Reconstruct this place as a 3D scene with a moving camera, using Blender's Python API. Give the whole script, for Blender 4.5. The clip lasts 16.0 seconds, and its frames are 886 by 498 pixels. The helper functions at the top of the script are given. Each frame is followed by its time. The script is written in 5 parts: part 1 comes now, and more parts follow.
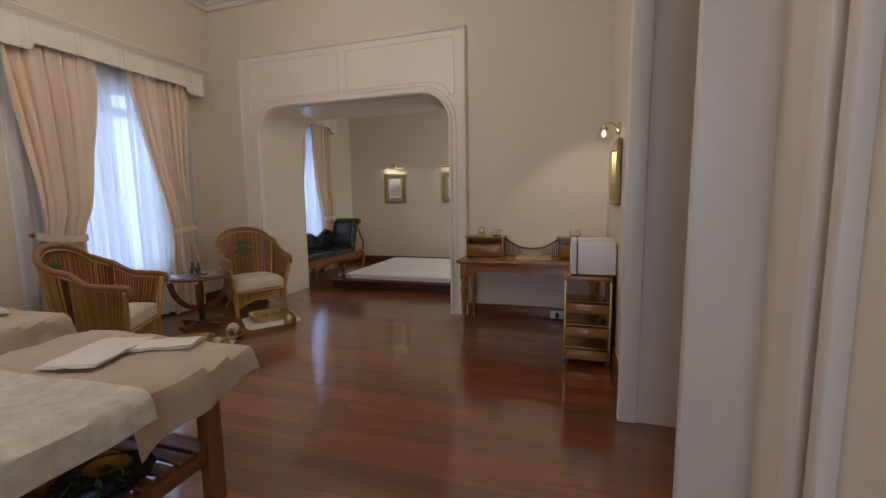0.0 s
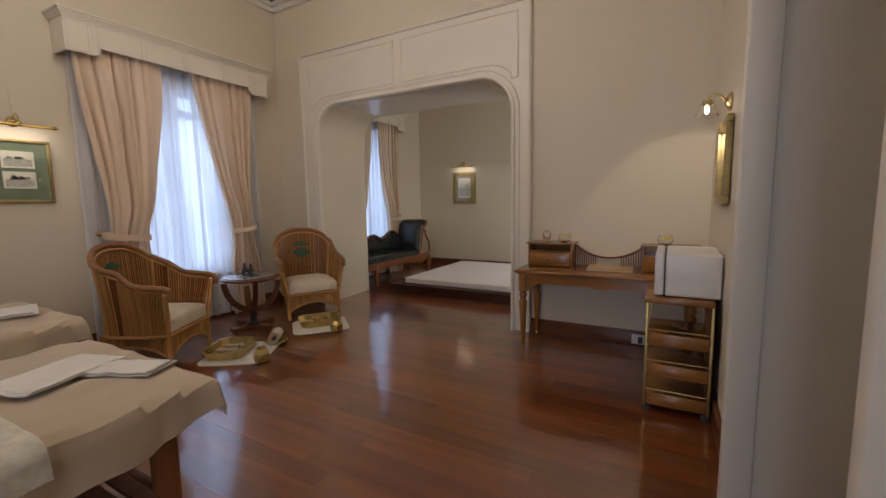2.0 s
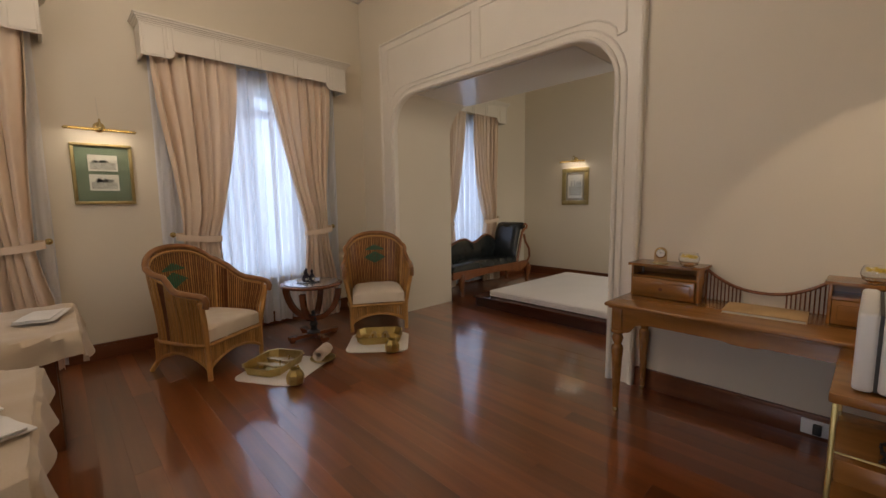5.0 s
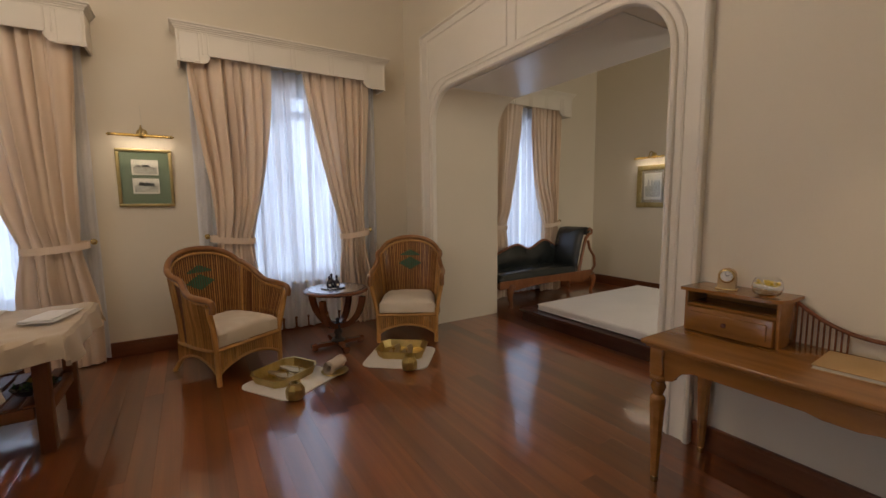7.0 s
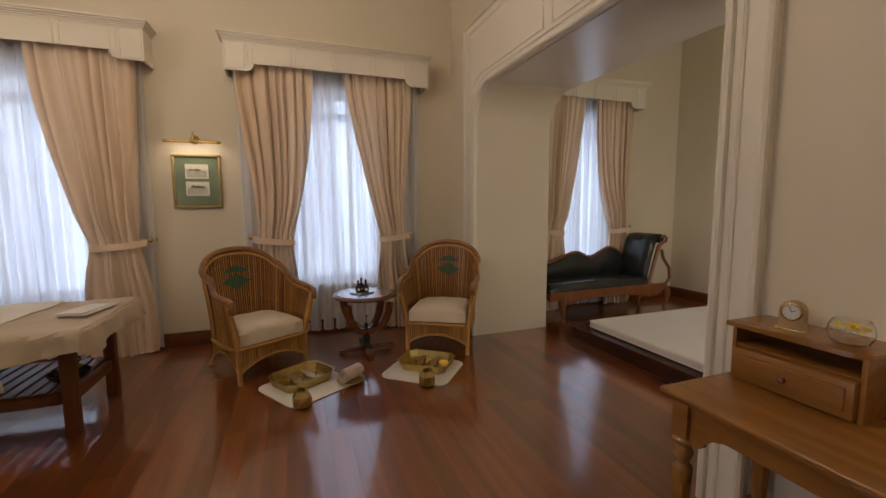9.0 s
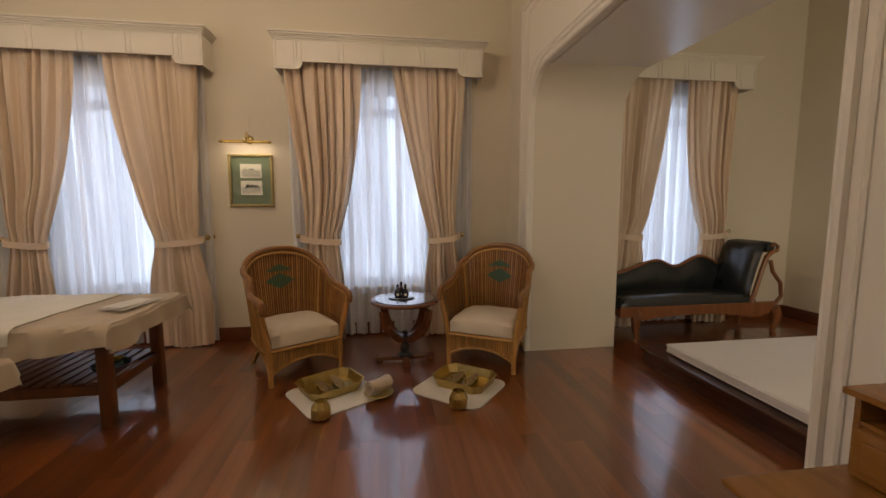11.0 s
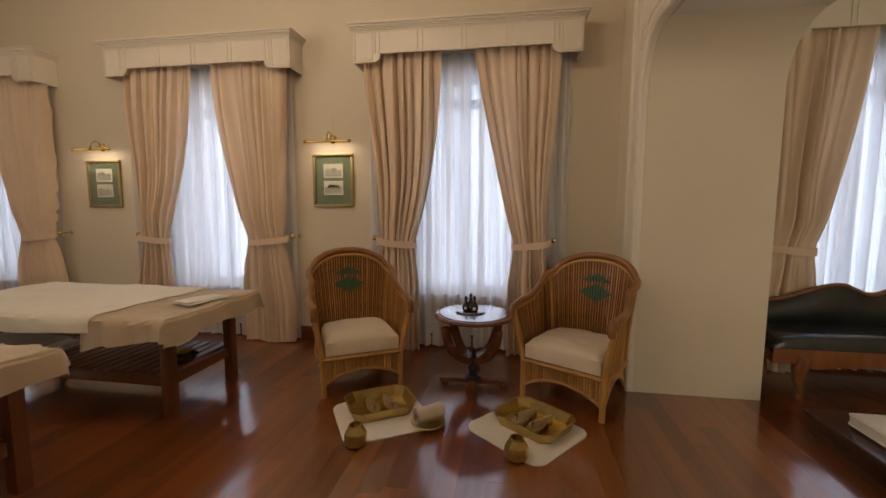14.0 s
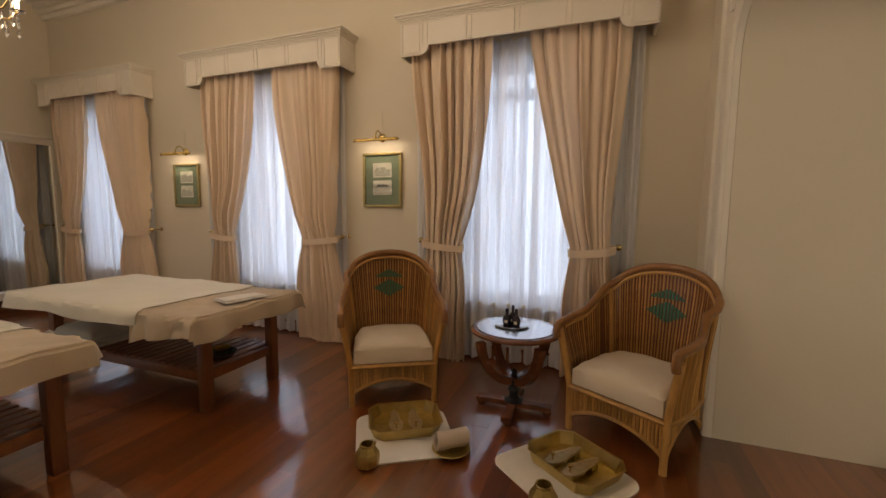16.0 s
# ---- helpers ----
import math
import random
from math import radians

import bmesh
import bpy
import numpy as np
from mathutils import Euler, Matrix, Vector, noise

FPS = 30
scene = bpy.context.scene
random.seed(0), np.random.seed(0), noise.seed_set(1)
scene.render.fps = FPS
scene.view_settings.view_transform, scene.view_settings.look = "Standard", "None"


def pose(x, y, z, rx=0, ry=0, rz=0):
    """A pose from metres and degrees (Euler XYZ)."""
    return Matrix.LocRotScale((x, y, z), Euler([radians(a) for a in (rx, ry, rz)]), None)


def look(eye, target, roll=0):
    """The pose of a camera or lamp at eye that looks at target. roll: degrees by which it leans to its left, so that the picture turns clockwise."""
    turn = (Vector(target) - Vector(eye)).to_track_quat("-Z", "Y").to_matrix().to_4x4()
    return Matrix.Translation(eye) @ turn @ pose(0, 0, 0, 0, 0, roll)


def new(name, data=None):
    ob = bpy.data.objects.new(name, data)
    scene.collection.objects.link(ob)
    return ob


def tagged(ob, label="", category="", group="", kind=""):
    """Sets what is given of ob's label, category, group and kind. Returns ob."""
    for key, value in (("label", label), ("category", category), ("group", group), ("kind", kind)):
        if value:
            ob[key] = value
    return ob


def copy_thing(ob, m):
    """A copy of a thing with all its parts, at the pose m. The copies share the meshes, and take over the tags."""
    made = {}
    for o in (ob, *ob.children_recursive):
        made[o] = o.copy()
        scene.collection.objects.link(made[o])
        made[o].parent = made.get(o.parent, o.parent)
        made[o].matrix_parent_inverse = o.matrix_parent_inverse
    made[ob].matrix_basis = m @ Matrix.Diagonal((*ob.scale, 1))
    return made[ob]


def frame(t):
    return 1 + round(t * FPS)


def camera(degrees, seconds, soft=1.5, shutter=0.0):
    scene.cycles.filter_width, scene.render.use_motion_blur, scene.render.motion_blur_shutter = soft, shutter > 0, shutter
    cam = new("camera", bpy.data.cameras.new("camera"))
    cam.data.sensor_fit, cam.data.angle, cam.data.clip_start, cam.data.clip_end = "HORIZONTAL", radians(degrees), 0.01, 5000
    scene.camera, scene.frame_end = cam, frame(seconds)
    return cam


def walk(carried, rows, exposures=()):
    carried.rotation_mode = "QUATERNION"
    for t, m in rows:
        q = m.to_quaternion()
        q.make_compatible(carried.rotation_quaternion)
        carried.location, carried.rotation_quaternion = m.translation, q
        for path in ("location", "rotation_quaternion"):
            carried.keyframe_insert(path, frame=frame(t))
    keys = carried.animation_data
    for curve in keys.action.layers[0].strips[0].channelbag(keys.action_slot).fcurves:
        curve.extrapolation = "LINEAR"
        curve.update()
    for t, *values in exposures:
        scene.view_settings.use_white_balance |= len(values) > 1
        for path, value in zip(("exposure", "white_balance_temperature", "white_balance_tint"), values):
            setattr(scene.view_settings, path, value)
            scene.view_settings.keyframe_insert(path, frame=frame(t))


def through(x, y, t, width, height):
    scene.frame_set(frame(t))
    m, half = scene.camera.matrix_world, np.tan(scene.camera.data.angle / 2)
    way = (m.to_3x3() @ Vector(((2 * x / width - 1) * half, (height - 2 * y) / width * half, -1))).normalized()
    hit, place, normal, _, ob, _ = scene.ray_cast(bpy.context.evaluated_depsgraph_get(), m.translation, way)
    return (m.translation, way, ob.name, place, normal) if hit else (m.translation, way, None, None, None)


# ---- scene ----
cam = camera(94.3, 16.0)
METRES, EYE, TILT, LEAN, TURN = 4.6, 1.4, 0.0, 0.0, 17.5
ROWS = [
    (0.0, 0.0, 0.0, 0.0, -0.1, -6.8, 0.82),
    (0.5, 0.0074, 0.0213, -0.0008, 2.6, -6.64, 0.87),
    (1.0, 0.0196, 0.0535, -0.002, 5.64, -6.56, 0.92),
    (1.5, 0.0377, 0.089, -0.0021, 8.46, -6.58, 0.96),
    (2.0, 0.0555, 0.1258, -0.0034, 11.5, -6.52, 0.97),
    (2.5, 0.062, 0.1546, -0.0035, 14.25, -6.49, 0.89),
    (3.0, 0.0705, 0.1938, -0.0021, 17.23, -6.33, 0.9),
    (3.5, 0.0788, 0.2317, 0.0002, 20.06, -6.43, 0.88),
    (4.0, 0.0863, 0.2667, 0.0018, 23.1, -6.55, 0.79),
    (6.5, 0.144, 0.4481, 0.0059, 37.73, -6.24, 0.72),
    (7.0, 0.1526, 0.4826, 0.0069, 40.73, -6.25, 0.65),
    (7.5, 0.1618, 0.5156, 0.0064, 43.62, -6.15, 0.6),
    (8.0, 0.1726, 0.5537, 0.0076, 46.72, -6.2, 0.55),
    (8.5, 0.1798, 0.5832, 0.0099, 49.56, -6.19, 0.49),
    (9.0, 0.1834, 0.6064, 0.0109, 52.5, -6.04, 0.34),
    (11.5, 0.1442, 0.7453, 0.0119, 67.2, -6.14, 0.07),
    (12.0, 0.1298, 0.7702, 0.0108, 70.19, -6.1, 0.04),
    (12.5, 0.1169, 0.7865, 0.0105, 72.96, -5.92, -0.06),
    (13.0, 0.1056, 0.8026, 0.0092, 75.88, -5.74, -0.13),
    (13.5, 0.0933, 0.822, 0.0098, 78.68, -5.86, -0.13),
    (14.0, 0.0794, 0.8447, 0.0078, 81.67, -5.76, -0.18),
    (14.5, 0.0663, 0.8646, 0.0087, 84.5, -5.83, -0.26),
    (15.0, 0.0514, 0.8816, 0.0066, 87.53, -5.82, -0.36),
    (15.5, 0.0368, 0.9011, 0.0107, 90.37, -5.83, -0.43),
    (16.0, 0.0191, 0.9236, 0.0092, 93.43, -5.78, -0.45),
]
DAY, BACKDAY, CHANDELIER, FARFILL, PICLAMP, SCONCE = 38.0, 35.0, 30.0, 40.0, 0.85, 9.0
walk(cam, [(t, pose(0, 0, EYE, TILT, LEAN, TURN) @ pose(METRES * x, METRES * y, METRES * z, 90 + pitch, roll, yaw)) for t, x, y, z, yaw, pitch, roll in ROWS],
     [(0.0, -0.18, 5700, 17), (4.0, -0.2, 6250, 17), (8.0, -0.25, 6550, 17), (12.5, -0.29, 7250, 18), (16.0, -0.24, 7350, 18)])

# ---- daylight, lamps ----
world = bpy.data.worlds.new("World")
scene.world = world
world.use_nodes = True
wn = world.node_tree
sky = wn.nodes.new("ShaderNodeTexSky")
sky.sky_type = "NISHITA"
sky.sun_disc = False
sky.sun_elevation = radians(40)
sky.sun_rotation = radians(200)
wn.nodes["Background"].inputs["Strength"].default_value = 0.08
wn.links.new(sky.outputs[0], wn.nodes["Background"].inputs["Color"])

WIN_CENTRES = ((-2.25, 0.93), (0.66, 1.0), (3.38, 1.0), (6.76, 0.85))   # centre along y, width factor


def lamp(name, kind, m, power, color, size=0.1, size_y=None):
    d = bpy.data.lights.new(name, kind)
    d.energy, d.color = power, color
    if kind == "AREA":
        d.shape, d.size, d.size_y = "RECTANGLE", size, size_y or size
    else:
        d.shadow_soft_size = size
    if kind == "SPOT":
        d.spot_size, d.spot_blend = radians(84), 0.2
    ob = new(name, d)
    ob.matrix_world = m
    return ob


# daylight, from outside each of the four windows
for yc, k in WIN_CENTRES:
    lamp("window_daylight", "AREA", look((-5.45, yc, 1.65), (0, yc, 1.4)), DAY, (0.60, 0.77, 1.0), 1.3, 2.5)

# cool daylight from behind the camera; its window in wall_south is unseen, assumed
lamp("window_daylight", "AREA", look((-0.1, -3.75, 1.65), (-0.9, 4.0, 1.3)), BACKDAY, (0.78, 0.87, 1.0), 1.1, 2.1)

# warm fill for the second room, through an unseen side opening added for it
lamp("window_daylight", "AREA", look((0.62, 7.1, 1.75), (-4.0, 7.1, 1.6)), FARFILL, (1.0, 0.93, 0.74), 1.3, 1.8)

# ---- materials ----
def nodes_of(name):
    m = bpy.data.materials.new(name)
    m.use_nodes = True
    return m, m.node_tree.nodes, m.node_tree.links, m.node_tree.nodes["Principled BSDF"]


def surface(name, dark, light, rough=0.5, metal=0.0, scale=6.0, stretch=(1, 1, 1), bump=0.1, fine=60.0, sheen=0.0,
            coat=0.0, vary=0.0, island=False):
    """Two-scale noise between two base colours, with fine relief and uneven gloss."""
    m, n, l, p = nodes_of(name)
    tc = n.new("ShaderNodeTexCoord")
    mp = n.new("ShaderNodeMapping")
    mp.inputs["Scale"].default_value = stretch
    l.new(tc.outputs["Object"], mp.inputs["Vector"])
    big = n.new("ShaderNodeTexNoise")
    big.inputs["Scale"].default_value = scale
    big.inputs["Detail"].default_value = 6
    l.new(mp.outputs[0], big.inputs["Vector"])
    small = n.new("ShaderNodeTexNoise")
    small.inputs["Scale"].default_value = fine
    small.inputs["Detail"].default_value = 3
    l.new(mp.outputs[0], small.inputs["Vector"])
    mixf = n.new("ShaderNodeMath")
    mixf.operation = "MULTIPLY_ADD"
    mixf.inputs[1].default_value = 0.35
    l.new(small.outputs["Fac"], mixf.inputs[0])
    sub = n.new("ShaderNodeMath")
    sub.operation = "MULTIPLY_ADD"
    sub.inputs[1].default_value, sub.inputs[2].default_value = 1.3, -0.32
    l.new(big.outputs["Fac"], sub.inputs[0])
    l.new(sub.outputs[0], mixf.inputs[2])
    ramp = n.new("ShaderNodeMix")
    ramp.data_type = "RGBA"
    ramp.inputs["A"].default_value = (*dark, 1)
    ramp.inputs["B"].default_value = (*light, 1)
    l.new(mixf.outputs[0], ramp.inputs["Factor"])
    col = ramp.outputs["Result"]
    if vary:
        info = n.new("ShaderNodeNewGeometry" if island else "ShaderNodeObjectInfo")
        pick = info.outputs["Random Per Island" if island else "Random"]
        hsv = n.new("ShaderNodeHueSaturation")
        mr = n.new("ShaderNodeMapRange")
        mr.inputs["To Min"].default_value, mr.inputs["To Max"].default_value = 1 - vary, 1 + vary
        l.new(pick, mr.inputs["Value"])
        l.new(mr.outputs[0], hsv.inputs["Value"])
        l.new(col, hsv.inputs["Color"])
        col = hsv.outputs[0]
        off = n.new("ShaderNodeVectorMath")
        off.operation = "MULTIPLY_ADD"
        l.new(pick, off.inputs[0])
        off.inputs[1].default_value = (37, 53, 11)
        l.new(tc.outputs["Object"], off.inputs[2])
        l.new(off.outputs[0], mp.inputs["Vector"])
    l.new(col, p.inputs["Base Color"])
    rr = n.new("ShaderNodeMapRange")
    rr.inputs["To Min"].default_value, rr.inputs["To Max"].default_value = rough * 0.8, min(1, rough * 1.25)
    l.new(big.outputs["Fac"], rr.inputs["Value"])
    l.new(rr.outputs[0], p.inputs["Roughness"])
    p.inputs["Metallic"].default_value = metal
    p.inputs["Sheen Weight"].default_value = sheen
    p.inputs["Coat Weight"].default_value = coat
    p.inputs["Coat Roughness"].default_value = 0.12
    if bump:
        b = n.new("ShaderNodeBump")
        b.inputs["Strength"].default_value = bump
        b.inputs["Distance"].default_value = 0.01
        l.new(mixf.outputs[0], b.inputs["Height"])
        l.new(b.outputs[0], p.inputs["Normal"])
    return m


WALL = surface("cream_wall_paint", (0.70, 0.63, 0.50), (0.76, 0.69, 0.56), 0.6, scale=1.2, bump=0.04, fine=90)
WHITE = surface("ivory_gloss_paint", (0.76, 0.71, 0.61), (0.82, 0.77, 0.67), 0.38, scale=2, bump=0.04, fine=70)
CEIL = surface("ceiling_white_paint", (0.78, 0.75, 0.68), (0.82, 0.79, 0.72), 0.7, scale=1.5, bump=0.03)
SOFFIT = surface("soffit_gloss_paint", (0.70, 0.68, 0.64), (0.74, 0.72, 0.68), 0.24, scale=1.5, bump=0)
FLOORW = surface("polished_floorboards", (0.120, 0.029, 0.007), (0.270, 0.077, 0.017), 0.30, scale=2.2, stretch=(0.5, 7, 7),
                 bump=0.012, fine=14, coat=1.0, vary=0.32)
FLOORW.node_tree.nodes["Principled BSDF"].inputs["Coat IOR"].default_value = 1.95
FLOORW.node_tree.nodes["Principled BSDF"].inputs["Coat Roughness"].default_value = 0.10
SKIRT = surface("skirting_wood", (0.10, 0.028, 0.010), (0.20, 0.065, 0.022), 0.3, scale=3, stretch=(1, 1, 8), bump=0.05)
TEAK = surface("table_teak", (0.16, 0.055, 0.018), (0.30, 0.115, 0.04), 0.35, scale=4, stretch=(4, 4, 0.8), bump=0.08, vary=0.1)
DESKW = surface("honey_desk_wood", (0.205, 0.083, 0.016), (0.36, 0.160, 0.037), 0.24, scale=3, stretch=(1, 7, 7), bump=0.05, coat=0.2)
ROSE = surface("rosewood", (0.10, 0.032, 0.014), (0.26, 0.09, 0.038), 0.25, scale=5, stretch=(1, 1, 3), bump=0.05, coat=0.2)
DARKW = surface("dark_platform_wood", (0.035, 0.012, 0.008), (0.075, 0.026, 0.016), 0.2, scale=3, stretch=(1, 6, 6), bump=0.04)
RATTAN = surface("varnished_rattan", (0.31, 0.148, 0.038), (0.62, 0.355, 0.115), 0.36, scale=14, stretch=(1, 1, 0.4), bump=0.15, fine=90, vary=0.26, island=True)
RATTAN_D = surface("rattan_rail_dark", (0.20, 0.085, 0.028), (0.36, 0.17, 0.06), 0.3, scale=12, bump=0.1)
GREEN = surface("green_stained_rattan", (0.02, 0.125, 0.07), (0.05, 0.20, 0.115), 0.4, scale=20, bump=0.1)
CUSH = surface("cream_cushion_cotton", (0.68, 0.58, 0.45), (0.78, 0.69, 0.56), 0.9, scale=5, bump=0.25, fine=220, sheen=0.3)
SHEET = surface("beige_bed_cover", (0.47, 0.37, 0.25), (0.57, 0.46, 0.325), 0.9, scale=3, bump=0.25, fine=160, sheen=0.3)
LINEN = surface("ivory_bed_linen", (0.72, 0.68, 0.56), (0.82, 0.78, 0.66), 0.9, scale=4, bump=0.25, fine=140, sheen=0.3)
TOWEL = surface("white_towel", (0.76, 0.73, 0.68), (0.85, 0.82, 0.77), 0.95, scale=12, bump=0.6, fine=260, sheen=0.4)
MATTR = surface("white_mattress_cover", (0.72, 0.69, 0.66), (0.80, 0.77, 0.74), 0.85, scale=3, bump=0.1, fine=160, sheen=0.2)
LEATH = surface("dark_green_leather", (0.012, 0.015, 0.015), (0.028, 0.032, 0.031), 0.23, scale=8, bump=0.2, fine=120)
BRASS = surface("polished_brass", (0.52, 0.40, 0.17), (0.76, 0.62, 0.32), 0.24, 1.0, scale=14, bump=0.04)
OLDBR = surface("aged_brass", (0.42, 0.31, 0.10), (0.68, 0.54, 0.23), 0.34, 1.0, scale=16, bump=0.12)
GOLD = surface("gilt_frame", (0.30, 0.23, 0.09), (0.52, 0.42, 0.19), 0.4, 0.7, scale=25, bump=0.2)
MATG = surface("green_mount_board", (0.125, 0.165, 0.10), (0.16, 0.20, 0.125), 0.85, scale=10, bump=0.03)
TAUPE = surface("taupe_mount_board", (0.26, 0.22, 0.15), (0.32, 0.27, 0.19), 0.85, scale=10, bump=0.03)
ROLLT = surface("beige_terry_towel", (0.56, 0.46, 0.36), (0.68, 0.57, 0.46), 0.95, scale=12, bump=0.6, fine=260, sheen=0.4)
PAPER = surface("print_paper", (0.60, 0.56, 0.46), (0.70, 0.66, 0.56), 0.85, scale=8, bump=0.02)
INK = surface("grey_engraving_ink", (0.20, 0.19, 0.16), (0.62, 0.59, 0.50), 0.85, scale=34, stretch=(1, 1, 1.6), bump=0.0, fine=190)
FRIDGE = surface("white_enamel", (0.76, 0.76, 0.75), (0.80, 0.80, 0.79), 0.3, scale=6, bump=0.02)
BLACK = surface("black_plastic", (0.012, 0.012, 0.012), (0.03, 0.03, 0.03), 0.4, scale=10, bump=0.05)
BOTTLE = surface("dark_pottery_glaze", (0.012, 0.010, 0.016), (0.04, 0.03, 0.045), 0.2, scale=10, bump=0.05)
PEWTER = surface("worn_silvered_brass", (0.46, 0.37, 0.20), (0.70, 0.59, 0.36), 0.34, 0.85, scale=30, bump=0.2)
SILV = surface("silver_salver", (0.55, 0.56, 0.58), (0.72, 0.73, 0.75), 0.22, 1.0, scale=20, bump=0.05)
DARKMET = surface("dark_metal_bowl", (0.10, 0.105, 0.12), (0.24, 0.24, 0.26), 0.25, 0.9, scale=20, bump=0.1)
YELLOW = surface("marigold_petal", (0.78, 0.52, 0.02), (0.90, 0.70, 0.08), 0.7, scale=30, bump=0.2)
LEAF = surface("fern_leaf", (0.03, 0.09, 0.012), (0.08, 0.18, 0.03), 0.6, scale=30, bump=0.2)
WINW = surface("dark_window_timber", (0.06, 0.028, 0.016), (0.12, 0.055, 0.03), 0.45, scale=6, bump=0.08)
DIAL = surface("clock_dial", (0.75, 0.74, 0.70), (0.80, 0.79, 0.75), 0.4, scale=10, bump=0)
BOOK = surface("desk_folder_leather", (0.42, 0.27, 0.11), (0.56, 0.38, 0.18), 0.5, scale=8, bump=0.1)
RUBBER = surface("grey_rubber", (0.05, 0.05, 0.05), (0.09, 0.09, 0.09), 0.7, scale=10, bump=0.05)


def cloth(name, dark, light, through, seethrough, weave=240, stripes=False):
    m, n, l, p = nodes_of(name)
    out = n["Material Output"]
    tc = n.new("ShaderNodeTexCoord")
    no = n.new("ShaderNodeTexNoise")
    no.inputs["Scale"].default_value = 3
    no.inputs["Detail"].default_value = 6
    l.new(tc.outputs["Object"], no.inputs["Vector"])
    fi = n.new("ShaderNodeTexNoise")
    fi.inputs["Scale"].default_value = weave
    l.new(tc.outputs["Object"], fi.inputs["Vector"])
    mix = n.new("ShaderNodeMix")
    mix.data_type = "RGBA"
    mix.inputs["A"].default_value, mix.inputs["B"].default_value = (*dark, 1), (*light, 1)
    l.new(no.outputs["Fac"], mix.inputs["Factor"])
    l.new(mix.outputs["Result"], p.inputs["Base Color"])
    p.inputs["Roughness"].default_value = 0.9
    p.inputs["Sheen Weight"].default_value = 0.25
    b = n.new("ShaderNodeBump")
    b.inputs["Strength"].default_value, b.inputs["Distance"].default_value = 0.2, 0.003
    l.new(fi.outputs["Fac"], b.inputs["Height"])
    l.new(b.outputs[0], p.inputs["Normal"])
    tr = n.new("ShaderNodeBsdfTranslucent")
    l.new(mix.outputs["Result"], tr.inputs["Color"])
    a = n.new("ShaderNodeMixShader")
    a.inputs[0].default_value = through
    l.new(p.outputs[0], a.inputs[1])
    l.new(tr.outputs[0], a.inputs[2])
    last = a
    if seethrough:
        ts = n.new("ShaderNodeBsdfTransparent")
        c = n.new("ShaderNodeMixShader")
        c.inputs[0].default_value = seethrough
        if stripes:   # gathered voile lies in one, two or three layers
            mp = n.new("ShaderNodeMapping")
            mp.inputs["Scale"].default_value = (1, 9, 0.12)
            l.new(tc.outputs["Object"], mp.inputs["Vector"])
            gat = n.new("ShaderNodeTexNoise")
            gat.inputs["Scale"].default_value = 1.6
            gat.inputs["Detail"].default_value = 3
            l.new(mp.outputs[0], gat.inputs["Vector"])
            mr = n.new("ShaderNodeMapRange")
            mr.inputs["From Min"].default_value, mr.inputs["From Max"].default_value = 0.36, 0.66
            mr.inputs["To Min"].default_value, mr.inputs["To Max"].default_value = 0.0, 0.17
            l.new(gat.outputs["Fac"], mr.inputs["Value"])
            l.new(mr.outputs[0], c.inputs[0])
            mr2 = n.new("ShaderNodeMapRange")
            mr2.inputs["From Min"].default_value, mr2.inputs["From Max"].default_value = 0.36, 0.66
            mr2.inputs["To Min"].default_value, mr2.inputs["To Max"].default_value = 0.22, 0.72
            l.new(gat.outputs["Fac"], mr2.inputs["Value"])
            l.new(mr2.outputs[0], a.inputs[0])
        l.new(a.outputs[0], c.inputs[1])
        l.new(ts.outputs[0], c.inputs[2])
        last = c
    l.new(last.outputs[0], out.inputs["Surface"])
    return m


DRAPE = cloth("peach_beige_drape", (0.84, 0.665, 0.495), (0.91, 0.75, 0.585), 0.13, 0)
SHEER = cloth("white_sheer_voile", (0.80, 0.81, 0.85), (0.88, 0.89, 0.93), 0.6, 0.09, stripes=True)


def clear(name, tint, rough=0.0, ior=1.45):
    m, n, l, p = nodes_of(name)
    p.inputs["Base Color"].default_value = (*tint, 1)
    p.inputs["Roughness"].default_value = rough
    p.inputs["IOR"].default_value = ior
    p.inputs["Transmission Weight"].default_value = 1.0
    return m


GLASS = clear("clear_glass", (0.96, 0.98, 0.97))
MIRROR, _, _, _p = nodes_of("silvered_mirror")
_p.inputs["Base Color"].default_value = (0.86, 0.88, 0.86, 1)
_p.inputs["Metallic"].default_value, _p.inputs["Roughness"].default_value = 1.0, 0.02


def glow(name, color, strength):
    m, n, l, p = nodes_of(name)
    p.inputs["Emission Color"].default_value = (*color, 1)
    p.inputs["Emission Strength"].default_value = strength
    return m


BULB = glow("lit_bulb", (1.0, 0.80, 0.55), 14)
TUBE = glow("lit_picture_tube", (1.0, 0.88, 0.70), 3)

# ---- mesh helpers ----
def empty(name, m, label, category, group="", kind=""):
    ob = new(name)
    ob.matrix_world = m
    ob.empty_display_size = 0.05
    return tagged(ob, label, category, group, kind)


def finish(bm, name, material, smooth=True):
    me = bpy.data.meshes.new(name)
    bmesh.ops.recalc_face_normals(bm, faces=bm.faces)
    bm.to_mesh(me)
    bm.free()
    me.materials.append(material)
    if smooth:
        me.shade_smooth()
        me.set_sharp_from_angle(angle=radians(38))
    return me


def part(name, bm, material, parent=None, label="", smooth=True):
    ob = new(name, finish(bm, name, material, smooth))
    if parent:
        ob.parent = parent
    return tagged(ob, label)


def setting(name, bm, material, label, category):
    return tagged(part(name, bm, material), label, category, "", "structure")


